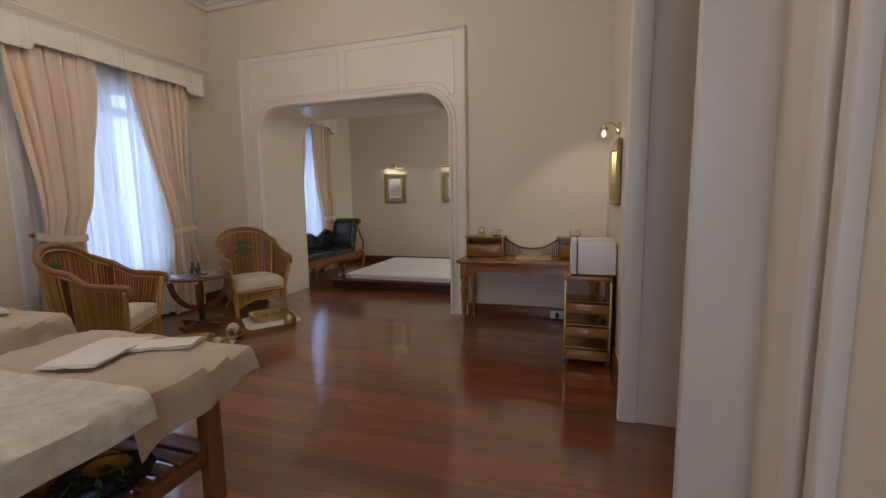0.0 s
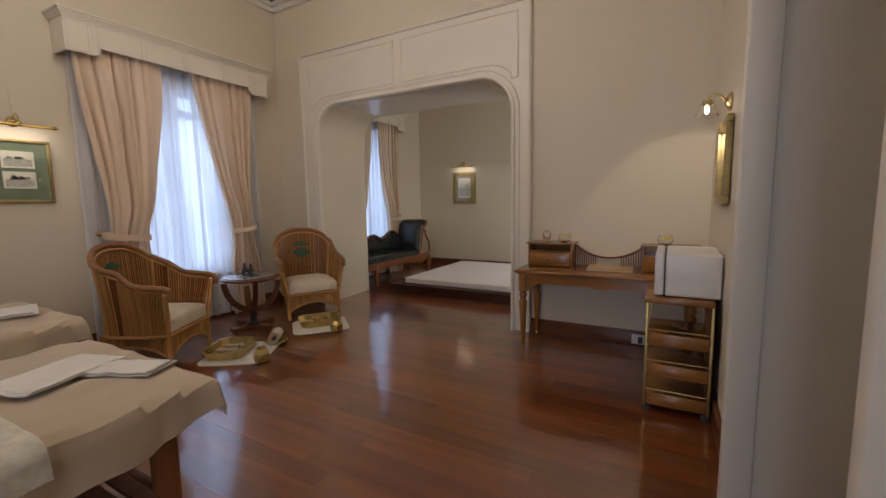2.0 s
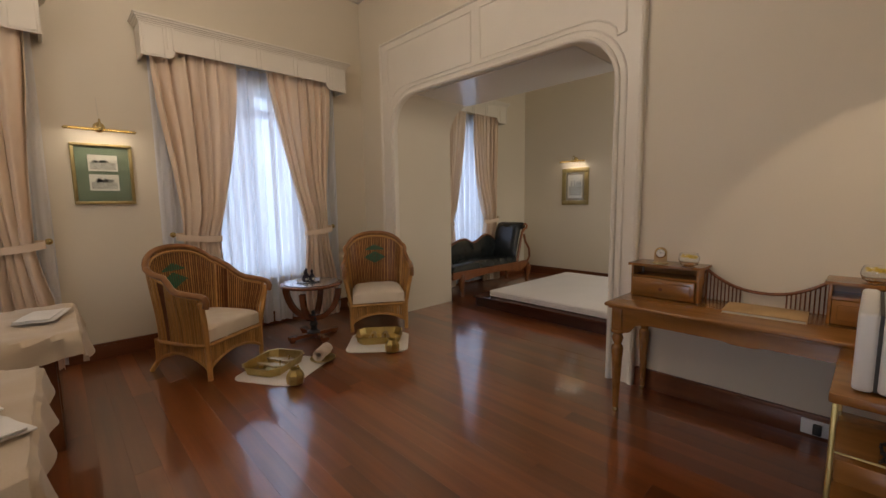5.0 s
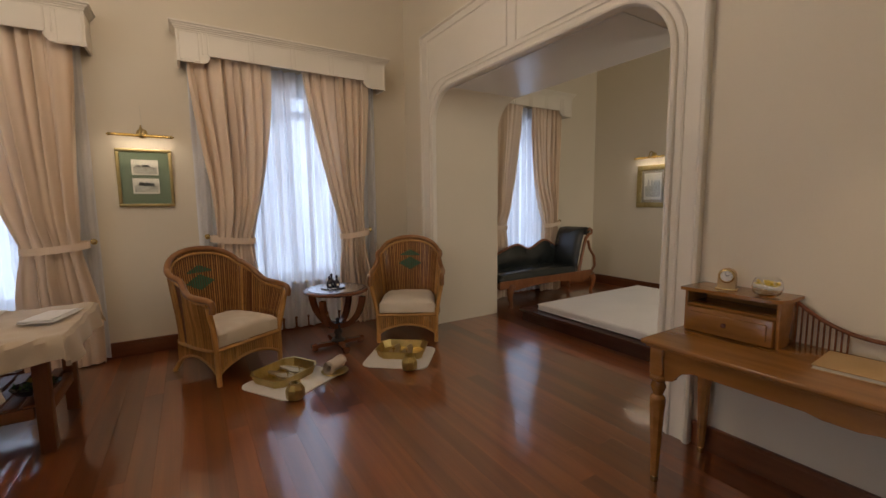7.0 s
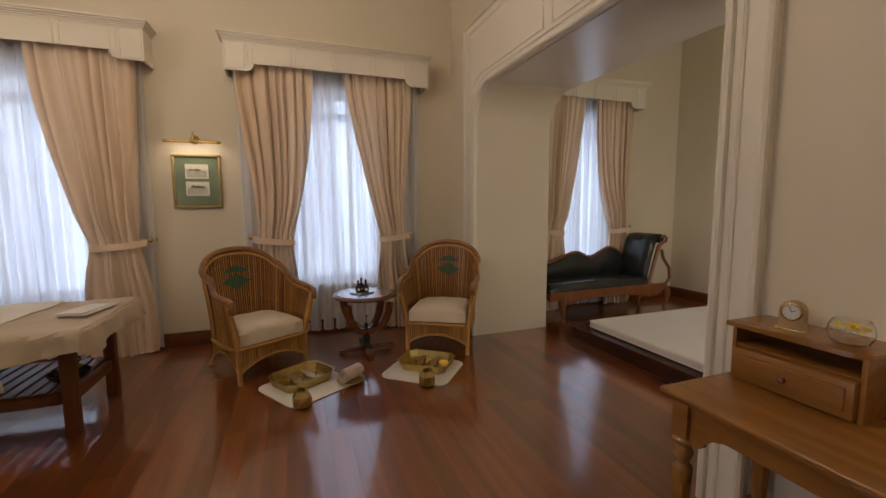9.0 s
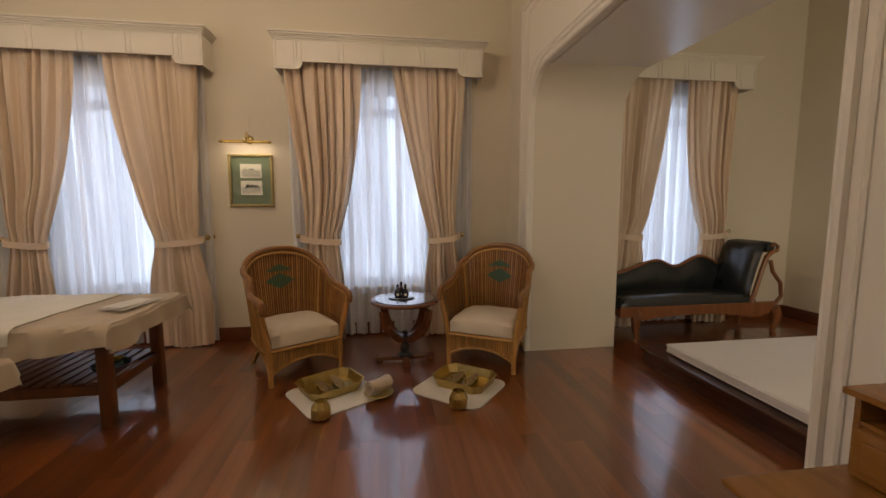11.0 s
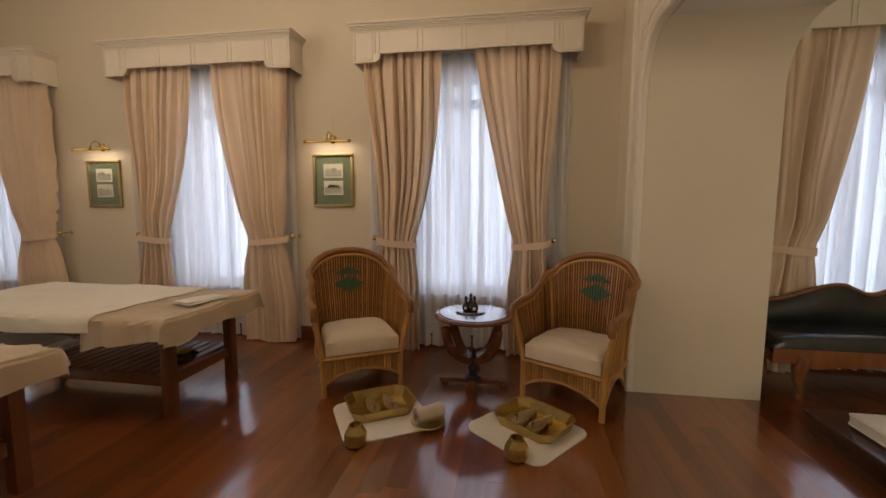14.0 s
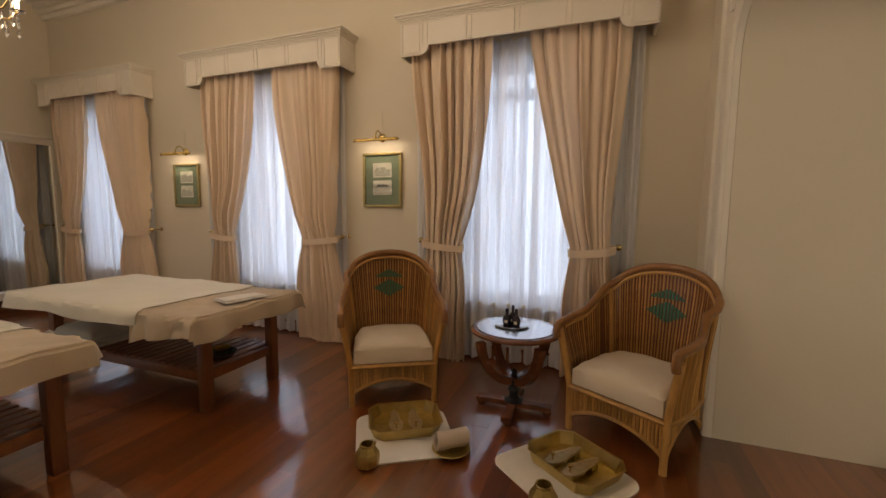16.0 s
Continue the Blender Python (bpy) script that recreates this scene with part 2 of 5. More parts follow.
def box(bm, x0, x1, y0, y1, z0, z1, bevel=0.0, seg=2, m=None):
    r = bmesh.ops.create_cube(bm, size=1.0)
    vs = r["verts"]
    for v in vs:
        v.co = Vector(((x0 + x1) / 2 + v.co.x * (x1 - x0), (y0 + y1) / 2 + v.co.y * (y1 - y0), (z0 + z1) / 2 + v.co.z * (z1 - z0)))
    if bevel:
        es = list({e for v in vs for e in v.link_edges})
        r = bmesh.ops.bevel(bm, geom=es, offset=bevel, segments=seg, affect="EDGES", profile=0.5)
        vs = list({v for f in r["faces"] for v in f.verts} | {v for v in vs if v.is_valid})
    if m is not None:
        for v in vs:
            v.co = m @ v.co
    return bm


def boxed(*a, **k):
    return box(bmesh.new(), *a, **k)


def tube(bm, path, r, n=8, closed=False, cap=True):
    """A round bar along a path; r is one radius or one a point."""
    pts = [Vector(p) for p in path]
    k = len(pts)
    rs = r if isinstance(r, (list, tuple)) else [r] * k
    rings, side = [], None
    for i, p in enumerate(pts):
        a = pts[(i - 1) % k] if closed or i else p
        b = pts[(i + 1) % k] if closed or i < k - 1 else p
        t = (b - a).normalized()
        if side is None:
            side = t.cross(Vector((0, 0, 1)) if abs(t.z) < 0.9 else Vector((1, 0, 0))).normalized()
        else:
            side = (side - t * side.dot(t)).normalized()
        up = t.cross(side)
        rings.append([bm.verts.new(p + (side * math.cos(q) + up * math.sin(q)) * rs[i]) for q in (2 * math.pi * j / n for j in range(n))])
    for i in range(k if closed else k - 1):
        a, b = rings[i], rings[(i + 1) % k]
        for j in range(n):
            bm.faces.new((a[j], a[(j + 1) % n], b[(j + 1) % n], b[j]))
    if cap and not closed:
        bm.faces.new(rings[0][::-1])
        bm.faces.new(rings[-1])
    return bm


def lathe(bm, profile, n=24, at=(0, 0, 0), axis=None):
    """A turned body from (radius, height) pairs."""
    rings = []
    for r, z in profile:
        ring = []
        for j in range(n):
            q = 2 * math.pi * j / n
            v = Vector((max(r, 1e-4) * math.cos(q), max(r, 1e-4) * math.sin(q), z))
            if axis is not None:
                v = axis @ v
            ring.append(bm.verts.new(v + Vector(at)))
        rings.append(ring)
    for a, b in zip(rings, rings[1:]):
        for j in range(n):
            bm.faces.new((a[j], a[(j + 1) % n], b[(j + 1) % n], b[j]))
    bm.faces.new(rings[0][::-1])
    bm.faces.new(rings[-1])
    return bm


def grid(bm, f, nu, nv, thick=0.0):
    """A sheet f(u, v) with u and v from 0 to 1, given some thickness."""
    vs = [[bm.verts.new(f(i / nu, j / nv)) for j in range(nv + 1)] for i in range(nu + 1)]
    fs = [bm.faces.new((vs[i][j], vs[i + 1][j], vs[i + 1][j + 1], vs[i][j + 1])) for i in range(nu) for j in range(nv)]
    if thick:
        bmesh.ops.recalc_face_normals(bm, faces=fs)
        bmesh.ops.solidify(bm, geom=fs, thickness=thick)
    return bm


def prism(bm, outline, lift, m=None):
    """An outline in the plane, raised along z by lift."""
    a = [bm.verts.new((x, y, 0)) for x, y in outline]
    b = [bm.verts.new((x, y, lift)) for x, y in outline]
    k = len(a)
    for i in range(k):
        bm.faces.new((a[i], a[(i + 1) % k], b[(i + 1) % k], b[i]))
    bm.faces.new(a[::-1])
    bm.faces.new(b)
    if m is not None:
        for v in a + b:
            v.co = m @ v.co
    return bm


def rounded(w, d, r, n=5):
    out = []
    for cx, cy, q in ((w / 2 - r, d / 2 - r, 0), (-w / 2 + r, d / 2 - r, 90), (-w / 2 + r, -d / 2 + r, 180), (w / 2 - r, -d / 2 + r, 270)):
        for i in range(n + 1):
            a = radians(q + 90 * i / n)
            out.append((cx + r * math.cos(a), cy + r * math.sin(a)))
    return out

# ---- the shell of the place ----
XW, XR, YA0, YA1, YF, YB, ZC = -4.90, 0.36, 4.80, 5.70, 8.55, -3.40, 4.25
OL, OR, OT = -4.12, -1.41, 2.66     # the wide opening between the two rooms

setting("floor", boxed(XW - 0.35, 2.2, YB - 0.3, YF + 0.3, -0.25, -0.02), SKIRT, "dark timber subfloor under the boards", "floor")
setting("ceiling", boxed(XW - 0.35, 2.2, YB - 0.3, YF + 0.3, ZC, ZC + 0.2), CEIL, "plain white plaster ceiling", "ceiling")

# window wall, pierced by four tall windows
bm = bmesh.new()
edges = [YB - 0.3]
for yc, k in WIN_CENTRES:
    edges += [yc - 0.53 * k, yc + 0.53 * k]
edges.append(YF + 0.3)
for i in range(0, len(edges), 2):
    box(bm, XW - 0.3, XW, edges[i], edges[i + 1], -0.02, ZC)
for yc, k in WIN_CENTRES:
    box(bm, XW - 0.3, XW, yc - 0.53 * k, yc + 0.53 * k, -0.02, 0.56)
    box(bm, XW - 0.3, XW, yc - 0.53 * k, yc + 0.53 * k, 2.72, ZC)
setting("wall_west", bm, WALL, "cream painted plaster wall with tall windows", "wall")

# wall with the wide round-cornered opening
def arch_outline(grow=0.0, n=8):
    """Half-open outline of the opening, from the left foot over the top to the right foot, as (x, z)."""
    r = 0.36
    l, rr, t = OL - grow, OR + grow, OT + grow
    rad = r + grow * 0.9
    out = [(l, 0.0)]
    for i in range(n + 1):
        a = radians(180 - 90 * i / n)
        out.append((l + rad + rad * math.cos(a), t - rad + rad * math.sin(a)))
    for i in range(n + 1):
        a = radians(90 - 90 * i / n)
        out.append((rr - rad + rad * math.cos(a), t - rad + rad * math.sin(a)))
    out.append((rr, 0.0))
    return out


def pierced(bm, x0, x1, z1, y0, y1):
    """A slab from x0 to x1 and up to z1 with the opening cut through it."""
    out = arch_outline()
    up = []
    k = len(out)
    for i, (x, z) in enumerate(out):
        if i == 0:
            up.append((x0, 0.0))
        elif i == k - 1:
            up.append((x1, 0.0))
        elif i < k // 2:
            f = (i - 1) / (k // 2 - 2)
            up.append((x0, z) if f < 0.5 else (x if f > 0.99 else x0 + (x - x0) * (f - 0.5) * 2, z1))
        else:
            f = (k - 2 - i) / (k // 2 - 2)
            up.append((x1, z) if f < 0.5 else (x if f > 0.99 else x1 + (x - x1) * (f - 0.5) * 2, z1))
    # close both upper corners with a true corner point
    rows = []
    for y in (y0, y1):
        a = [bm.verts.new((x, y, z)) for x, z in out]
        b = [bm.verts.new((x, y, z)) for x, z in up]
        rows.append((a, b))
        for i in range(k - 1):
            if up[i][0] in (x0, x1) and up[i][1] < z1 and up[i + 1][1] == z1:
                c = bm.verts.new((up[i][0], y, z1))
                bm.faces.new((a[i], a[i + 1], b[i + 1], c, b[i]))
            elif up[i][1] == z1 and up[i + 1][1] < z1:
                c = bm.verts.new((up[i + 1][0], y, z1))
                bm.faces.new((a[i], a[i + 1], b[i + 1], c, b[i]))
            else:
                bm.faces.new((a[i], a[i + 1], b[i + 1], b[i]))
    for i in range(k - 1):
        bm.faces.new((rows[0][0][i], rows[0][0][i + 1], rows[1][0][i + 1], rows[1][0][i]))
    return bm


setting("wall_north", pierced(bmesh.new(), XW, XR + 0.3, ZC, YA0, YA1), WALL, "cream plaster wall with a wide round-cornered opening", "wall")
SY = YA0 - 0.035
surround = setting("trim", pierced(bmesh.new(), -4.40, -1.20, 3.36, SY, YA0 - 0.002), WHITE, "ivory panelled surround of the wide opening", "trim")
bm = bmesh.new()
box(bm, -4.40, -4.386, SY, YA0, 0, 3.36)
box(bm, -1.214, -1.20, SY, YA0, 0, 3.36)
box(bm, -4.40, -1.20, SY, YA0, 3.346, 3.36)
part("edge_strip", bm, WHITE, surround)
part("opening_bead", tube(bmesh.new(), [(x, SY - 0.004, z) for x, z in arch_outline(0.022)], 0.022, 8), WHITE, surround)
part("inner_bead", tube(bmesh.new(), [(x, SY - 0.002, z) for x, z in arch_outline(0.085)], 0.010, 6), WHITE, surround)
part("outer_moulding", tube(bmesh.new(), [(-4.385, SY, 0), (-4.385, SY, 3.345), (-1.215, SY, 3.345), (-1.215, SY, 0)], 0.022, 8), WHITE, surround)


def panel_path(x0, x1, side):
    z0, z1 = OT + 0.13, 3.26
    p = [(x0, SY, z1), (x1, SY, z1)]
    if side > 0:
        p += [(x1, SY, z0 - 0.16), (x1 - 0.06, SY, z0 - 0.17)]
        p += [(x1 - 0.06 - 0.30 * (1 - math.cos(radians(a))) , SY, z0 - 0.17 + 0.17 * math.sin(radians(a))) for a in (20, 40, 60, 80)]
        p += [(x0, SY, z0)]
    else:
        p += [(x1, SY, z0)]
        p += [(x0 + 0.06 + 0.30 * (1 - math.cos(radians(a))), SY, z0 - 0.17 + 0.17 * math.sin(radians(a))) for a in (80, 60, 40, 20)]
        p += [(x0 + 0.06, SY, z0 - 0.17), (x0, SY, z0 - 0.16)]
    return p


part("panel_moulding", tube(bmesh.new(), panel_path(-4.24, -2.86, -1), 0.011, 6, closed=True), WHITE, surround)
part("panel_moulding", tube(bmesh.new(), panel_path(-2.74, -1.34, 1), 0.011, 6, closed=True), WHITE, surround)
# gloss-painted underside of the opening
bm = bmesh.new()
box(bm, OL + 0.36, OR - 0.36, YA0 + 0.01, YA1 - 0.01, OT - 0.006, OT - 0.002)
setting("soffit", bm, SOFFIT, "glossy pale grey painted soffit", "soffit")

setting("wall_far", boxed(XW - 0.3, XR + 0.6, YF, YF + 0.2, -0.02, ZC), WALL, "cream far wall of the second room", "wall")
bm = bmesh.new()
box(bm, XR, XR + 0.34, 2.70, YA0, -0.02, ZC)
setting("wall_east", bm, WALL, "cream painted plaster wall beside the desk", "wall")
# the gap is cut to let the added fill lamp shine in
bm = bmesh.new()
for y0, y1, z0, z1 in ((YA1, 6.4, -0.02, ZC), (7.8, YF, -0.02, ZC), (6.4, 7.8, -0.02, 0.8), (6.4, 7.8, 2.7, ZC)):
    box(bm, XR, XR + 0.2, y0, y1, z0, z1)
setting("wall_east_far", bm, WALL, "cream wall of the second room", "wall")
setting("wall_pier", boxed(0.63, 0.98, YB, 1.68, -0.02, ZC), WALL, "cream painted wall beside the passage", "wall")
bm = bmesh.new()
box(bm, 0.40, 0.64, 1.64, 1.70, 0, ZC - 0.01, 0.012)
setting("door_jamb", bm, WHITE, "white painted pier edging the passage", "jamb")
bm = bmesh.new()
for y, w, d in ((1.36, 0.05, 0.030), (1.30, 0.05, 0.045), (1.23, 0.06, 0.025), (1.18, 0.03, 0.045)):
    box(bm, 0.63 - d, 0.632, y - w / 2, y + w / 2, 0, ZC - 0.01, 0.008)
setting("door_casing", bm, WHITE, "white moulded door casing on the wall", "casing")
bm = bmesh.new()
box(bm, XR - 0.065, XR + 0.05, 2.640, 2.702, 0, ZC - 0.01, 0.018)
box(bm, XR + 0.05, XR + 0.36, 2.672, 2.702, 0, ZC - 0.01)
setting("door_reveal", bm, WHITE, "white rounded corner of the passage", "jamb")
setting("wall_passage", boxed(2.0, 2.2, YB, YA1, -0.02, ZC), WALL, "cream wall closing the passage", "wall")
# the gap stands for the assumed window behind the camera
bm = bmesh.new()
for x0, x1, z0, z1 in ((XW - 0.3, -0.65, -0.02, ZC), (0.45, 2.2, -0.02, ZC), (-0.65, 0.45, -0.02, 0.6), (-0.65, 0.45, 2.7, ZC)):
    box(bm, x0, x1, YB - 0.2, YB, z0, z1)
setting("wall_south", bm, WALL, "cream end wall behind the mirror", "wall")

# skirting and cornice
def skirting(name, x0, x1, y0, y1):
    bm = bmesh.new()
    box(bm, x0, x1, y0, y1, -0.01, 0.125, 0.004)
    g = 0.006
    box(bm, x0 - (g if x1 - x0 < 0.1 else 0), x1 + (g if x1 - x0 < 0.1 else 0), y0 - (g if y1 - y0 < 0.1 else 0), y1 + (g if y1 - y0 < 0.1 else 0), 0.125, 0.148, 0.005)
    setting(name, bm, SKIRT, "reddish brown varnished wooden skirting board", "skirting board")


skirting("baseboard_1", XW, XW + 0.022, YB, YA0)
skirting("baseboard_2", -1.19, XR, YA0 - 0.022, YA0)
skirting("baseboard_3", XR - 0.022, XR, 2.72, YA0 - 0.03)
skirting("baseboard_4", XW, XW + 0.022, YA1, YF)
skirting("baseboard_5", XW + 0.03, XR, YF - 0.022, YF)
skirting("baseboard_6", XW + 0.03, -4.41, YA0 - 0.022, YA0)
bm = bmesh.new()
for d, z0, z1 in ((0.05, 4.02, 4.08), (0.09, 4.08, 4.13), (0.15, 4.13, 4.19), (0.22, 4.19, ZC)):
    box(bm, XW, XW + d, YB, YA0, z0, z1)
    box(bm, XW, XR, YA0 - d, YA0, z0, z1)
    box(bm, XR - d, XR, 2.70, YA0, z0, z1)
setting("cornice", bm, CEIL, "stepped white plaster cornice", "cornice")

# ---- windows, sheers, curtains, pelmets ----
def window(i, yc, k):
    w = 0.53 * k
    bm = bmesh.new()
    x = XW - 0.20
    for a, b in ((-w, -w + 0.07), (w - 0.07, w), (-0.03, 0.03)):
        box(bm, x, x + 0.06, yc + a, yc + b, 0.56, 2.72, 0.006)
    for z0, z1 in ((0.56, 0.63), (2.42, 2.51), (2.66, 2.72)):
        box(bm, x + 0.002, x + 0.058, yc - w, yc + w, z0, z1, 0.006)
    win = setting("window_%d" % i, bm, WINW, "tall dark timber casement window", "window")
    for s in (-1, 1):
        bm = bmesh.new()
        for z in (1.15, 1.75):
            box(bm, x + 0.012, x + 0.045, yc + min(s * 0.035, s * (w - 0.07)), yc + max(s * 0.035, s * (w - 0.07)), z - 0.005, z + 0.005)
        part("glazing_bars", bm, WINW, win)
        pane = part("pane", boxed(x + 0.026, x + 0.030, yc + min(s * 0.04, s * (w - 0.06)), yc + max(s * 0.04, s * (w - 0.06)), 0.6, 2.68), GLASS, win)
        pane.visible_shadow = False
    sill = boxed(XW - 0.14, XW + 0.03, yc - w - 0.02, yc + w + 0.02, 0.535, 0.565, 0.006)
    part("window_sill", sill, WHITE, win)


def smooth(a):
    a = max(0.0, min(1.0, a))
    return a * a * (3 - 2 * a)


def curtain(yc, side, seed, in_top, in_tie, out_top, out_tie, sweep):
    """One tied-back curtain; edges in metres from the window's middle, at the rail and at the tie."""
    rnd = random.Random(seed)
    ph = [rnd.uniform(0, 6.3) for _ in range(7)]
    zt, zb, zm = 2.90, 0.012, 1.10
    folds = rnd.uniform(6.4, 7.4)

    def f(u, v):
        z = zb + (zt - zb) * v
        if z > zm:
            d = (zt - z) / (zt - zm)
            inner = in_top + (in_tie - in_top) * d ** sweep
            outer = out_top + (out_tie - out_top) * smooth(d * 1.1)
        else:
            d = 1 - z / zm
            inner = in_tie - 0.045 * smooth(d * 2.2)
            outer = out_tie + 0.10 * smooth(d * 1.5)
        pinch = math.exp(-((z - zm) / 0.15) ** 2)
        # pleats of uneven width, which bunch as they fall towards the tie
        w = u + 0.028 * math.sin(u * 9.1 + ph[0]) + 0.016 * math.sin(u * 21 + ph[5]) + 0.010 * math.sin(2.3 * z + ph[1] + 5 * u)
        q = w * folds * 6.283 + ph[2] + 0.7 * math.sin(z * 0.9 + ph[3]) * (1 - pinch)
        deep = 0.046 + 0.022 * math.sin(u * 13 + ph[4]) + 0.012 * math.sin(1.9 * z + ph[1])
        deep *= (1 - 0.55 * pinch) * (0.62 + 0.38 * smooth((zt - z) / 0.5)) * (0.7 + 0.3 * smooth(z / 0.7))
        x = deep * (2.3 * abs(math.sin(q / 2)) ** 0.55 - 1.45)
        x += 0.010 * (1 - pinch) * math.sin(q * 2.3 + ph[6] + 1.5 * z)
        x += 0.05 * math.exp(-((z - zm - 0.22) / 0.25) ** 2) * math.sin(math.pi * u)
        y = inner + (outer - inner) * u + 0.016 * math.cos(q) * (1 - 0.5 * pinch)
        z += 0.010 * math.sin(u * 7 + ph[0]) * (1 - v) ** 6
        return Vector((XW + 0.150 + x, yc + side * y, z))

    c = part("curtain", grid(bmesh.new(), f, 168, 44), DRAPE)
    tagged(c, "peach-beige floor-length curtain tied back beside the window", "curtain", "window curtains")
    mid, half = (in_tie + out_tie) / 2 + 0.02, (out_tie - in_tie) / 2 + 0.035

    def band(u, v):
        q = 2 * math.pi * u
        yy = mid + half * math.cos(q)
        xx = 0.068 * math.sin(q) + 0.006 * math.sin(5 * q + seed)
        sag = 0.020 * math.cos(q) - 0.012 * math.sin(q)
        return Vector((XW + 0.152 + xx, yc + side * yy, zm - 0.01 + sag + 0.062 * (v - 0.5)))

    part("tie_band", grid(bmesh.new(), band, 40, 4, 0.005), DRAPE, c, "band of the same peach-beige cloth")
    hy = yc + side * (out_tie + 0.075)
    rot = Matrix.Rotation(radians(90), 3, "Y")
    kb = empty("curtain_holdback", Matrix.Translation((XW, hy, 1.13)), "round polished brass holdback knob on the wall", "holdback", "curtain holdbacks")
    part("wall_plate", lathe(bmesh.new(), [(0.024, 0), (0.026, 0.005), (0.012, 0.012)], 16, (0, 0, 0), rot), BRASS, kb)
    part("rod", lathe(bmesh.new(), [(0.008, 0.010), (0.007, 0.06), (0.009, 0.115)], 12, (0, 0, 0), rot), BRASS, kb)
    part("knob", lathe(bmesh.new(), [(0.012, 0.112), (0.024, 0.118), (0.027, 0.130), (0.020, 0.142), (0.004, 0.147)], 16, (0, 0, 0), rot), BRASS, kb)


def sheer(yc, k, seed):
    rnd = random.Random(seed)
    a, b, c = (rnd.uniform(0, 6.3) for _ in range(3))

    def f(u, v):
        y = (u - 0.5) * 1.94 * k
        z = 0.03 + 2.85 * v
        x = 0.026 * math.sin(u * 15 * 6.283 + a + 0.5 * math.sin(1.2 * z + c)) + 0.016 * math.sin(u * 27 * 6.283 + b)
        return Vector((XW + 0.050 + x, yc + y, z))

    s = part("sheer_curtain", grid(bmesh.new(), f, 170, 10), SHEER)
    tagged(s, "white translucent voile curtain in the window", "sheer curtain", "sheer curtains")


def pelmet(yc, k):
    w = 1.04 * k
    p = empty("pelmet", Matrix.Translation((XW, yc, 2.78)), "ivory painted wooden pelmet with stepped ends over the window", "pelmet", "window pelmets")
    out = [(-w, 0), (-w + 0.20, 0)]
    out += [(-w + 0.20 + 0.07 * math.sin(radians(a)), 0.075 - 0.075 * math.cos(radians(a)) ** 1) for a in (15, 35, 55, 75, 90)]
    right = [(-y, z) for y, z in reversed(out)]
    face = out + right + [(w, 0.30), (-w, 0.30)]
    m = Matrix(((0, 0, 1, 0.235), (1, 0, 0, 0), (0, 1, 0, 0), (0, 0, 0, 1)))
    part("front_board", prism(bmesh.new(), face, 0.022, m), WHITE, p)
    for s in (-1, 1):
        part("end_board", boxed(0.0, 0.236, s * w - (0.022 if s > 0 else 0), s * w + (0.022 if s < 0 else 0), 0.0, 0.30, 0.003), WHITE, p)
    part("top_board", boxed(0.0, 0.25, -w + 0.01, w - 0.01, 0.28, 0.30), WHITE, p)
    bm = bmesh.new()
    for d, z0, z1 in ((0.010, 0.282, 0.298), (0.020, 0.298, 0.312), (0.033, 0.312, 0.330), (0.045, 0.330, 0.350)):
        box(bm, 0, 0.257 + d, -w - d, w + d, z0, z1, 0.005)
    part("crown_moulding", bm, WHITE, p)
    n = 5
    for i in range(n):
        y = -w + 0.235 + (2 * w - 0.47) * i / (n - 1)
        for d in (-0.021, 0.021):
            part("upright_fillet", boxed(0.256, 0.264, y + d - 0.007, y + d + 0.007, 0.080, 0.281, 0.003), WHITE, p)
    part("upper_fillet", boxed(0.256, 0.262, -w + 0.02, w - 0.02, 0.266, 0.277, 0.002), WHITE, p)
    for s in (-1, 1):
        for y in (s * (w - 0.02), s * (w - 0.185)):
            part("end_fillet", boxed(0.256, 0.264, y - 0.007, y + 0.007, 0.012, 0.265, 0.003), WHITE, p)
        part("end_fillet", boxed(0.256, 0.262, min(s * (w - 0.03), s * (w - 0.175)), max(s * (w - 0.03), s * (w - 0.175)), 0.014, 0.026, 0.002), WHITE, p)


# rail edge, tie edge, outer edge at rail and tie, sweep; first the curtain towards the mirror, then the other
HANG = (((0.12, 0.48, 0.90, 0.80, 1.8), (0.12, 0.50, 0.95, 0.90, 1.3)),
        ((0.12, 0.50, 0.92, 0.82, 1.6), (0.14, 0.46, 0.95, 0.86, 1.5)),
        ((0.22, 0.47, 0.98, 0.82, 2.3), (0.09, 0.47, 0.86, 0.77, 1.2)),
        ((0.04, 0.38, 0.80, 0.72, 1.2), (0.10, 0.39, 0.76, 0.71, 2.6)))
for i, (yc, k) in enumerate(WIN_CENTRES):
    window(i + 1, yc, k)
    sheer(yc, k, 40 + i)
    curtain(yc, -1, 10 + i, *HANG[i][0])
    curtain(yc, 1, 20 + i, *HANG[i][1])
    pelmet(yc, k)

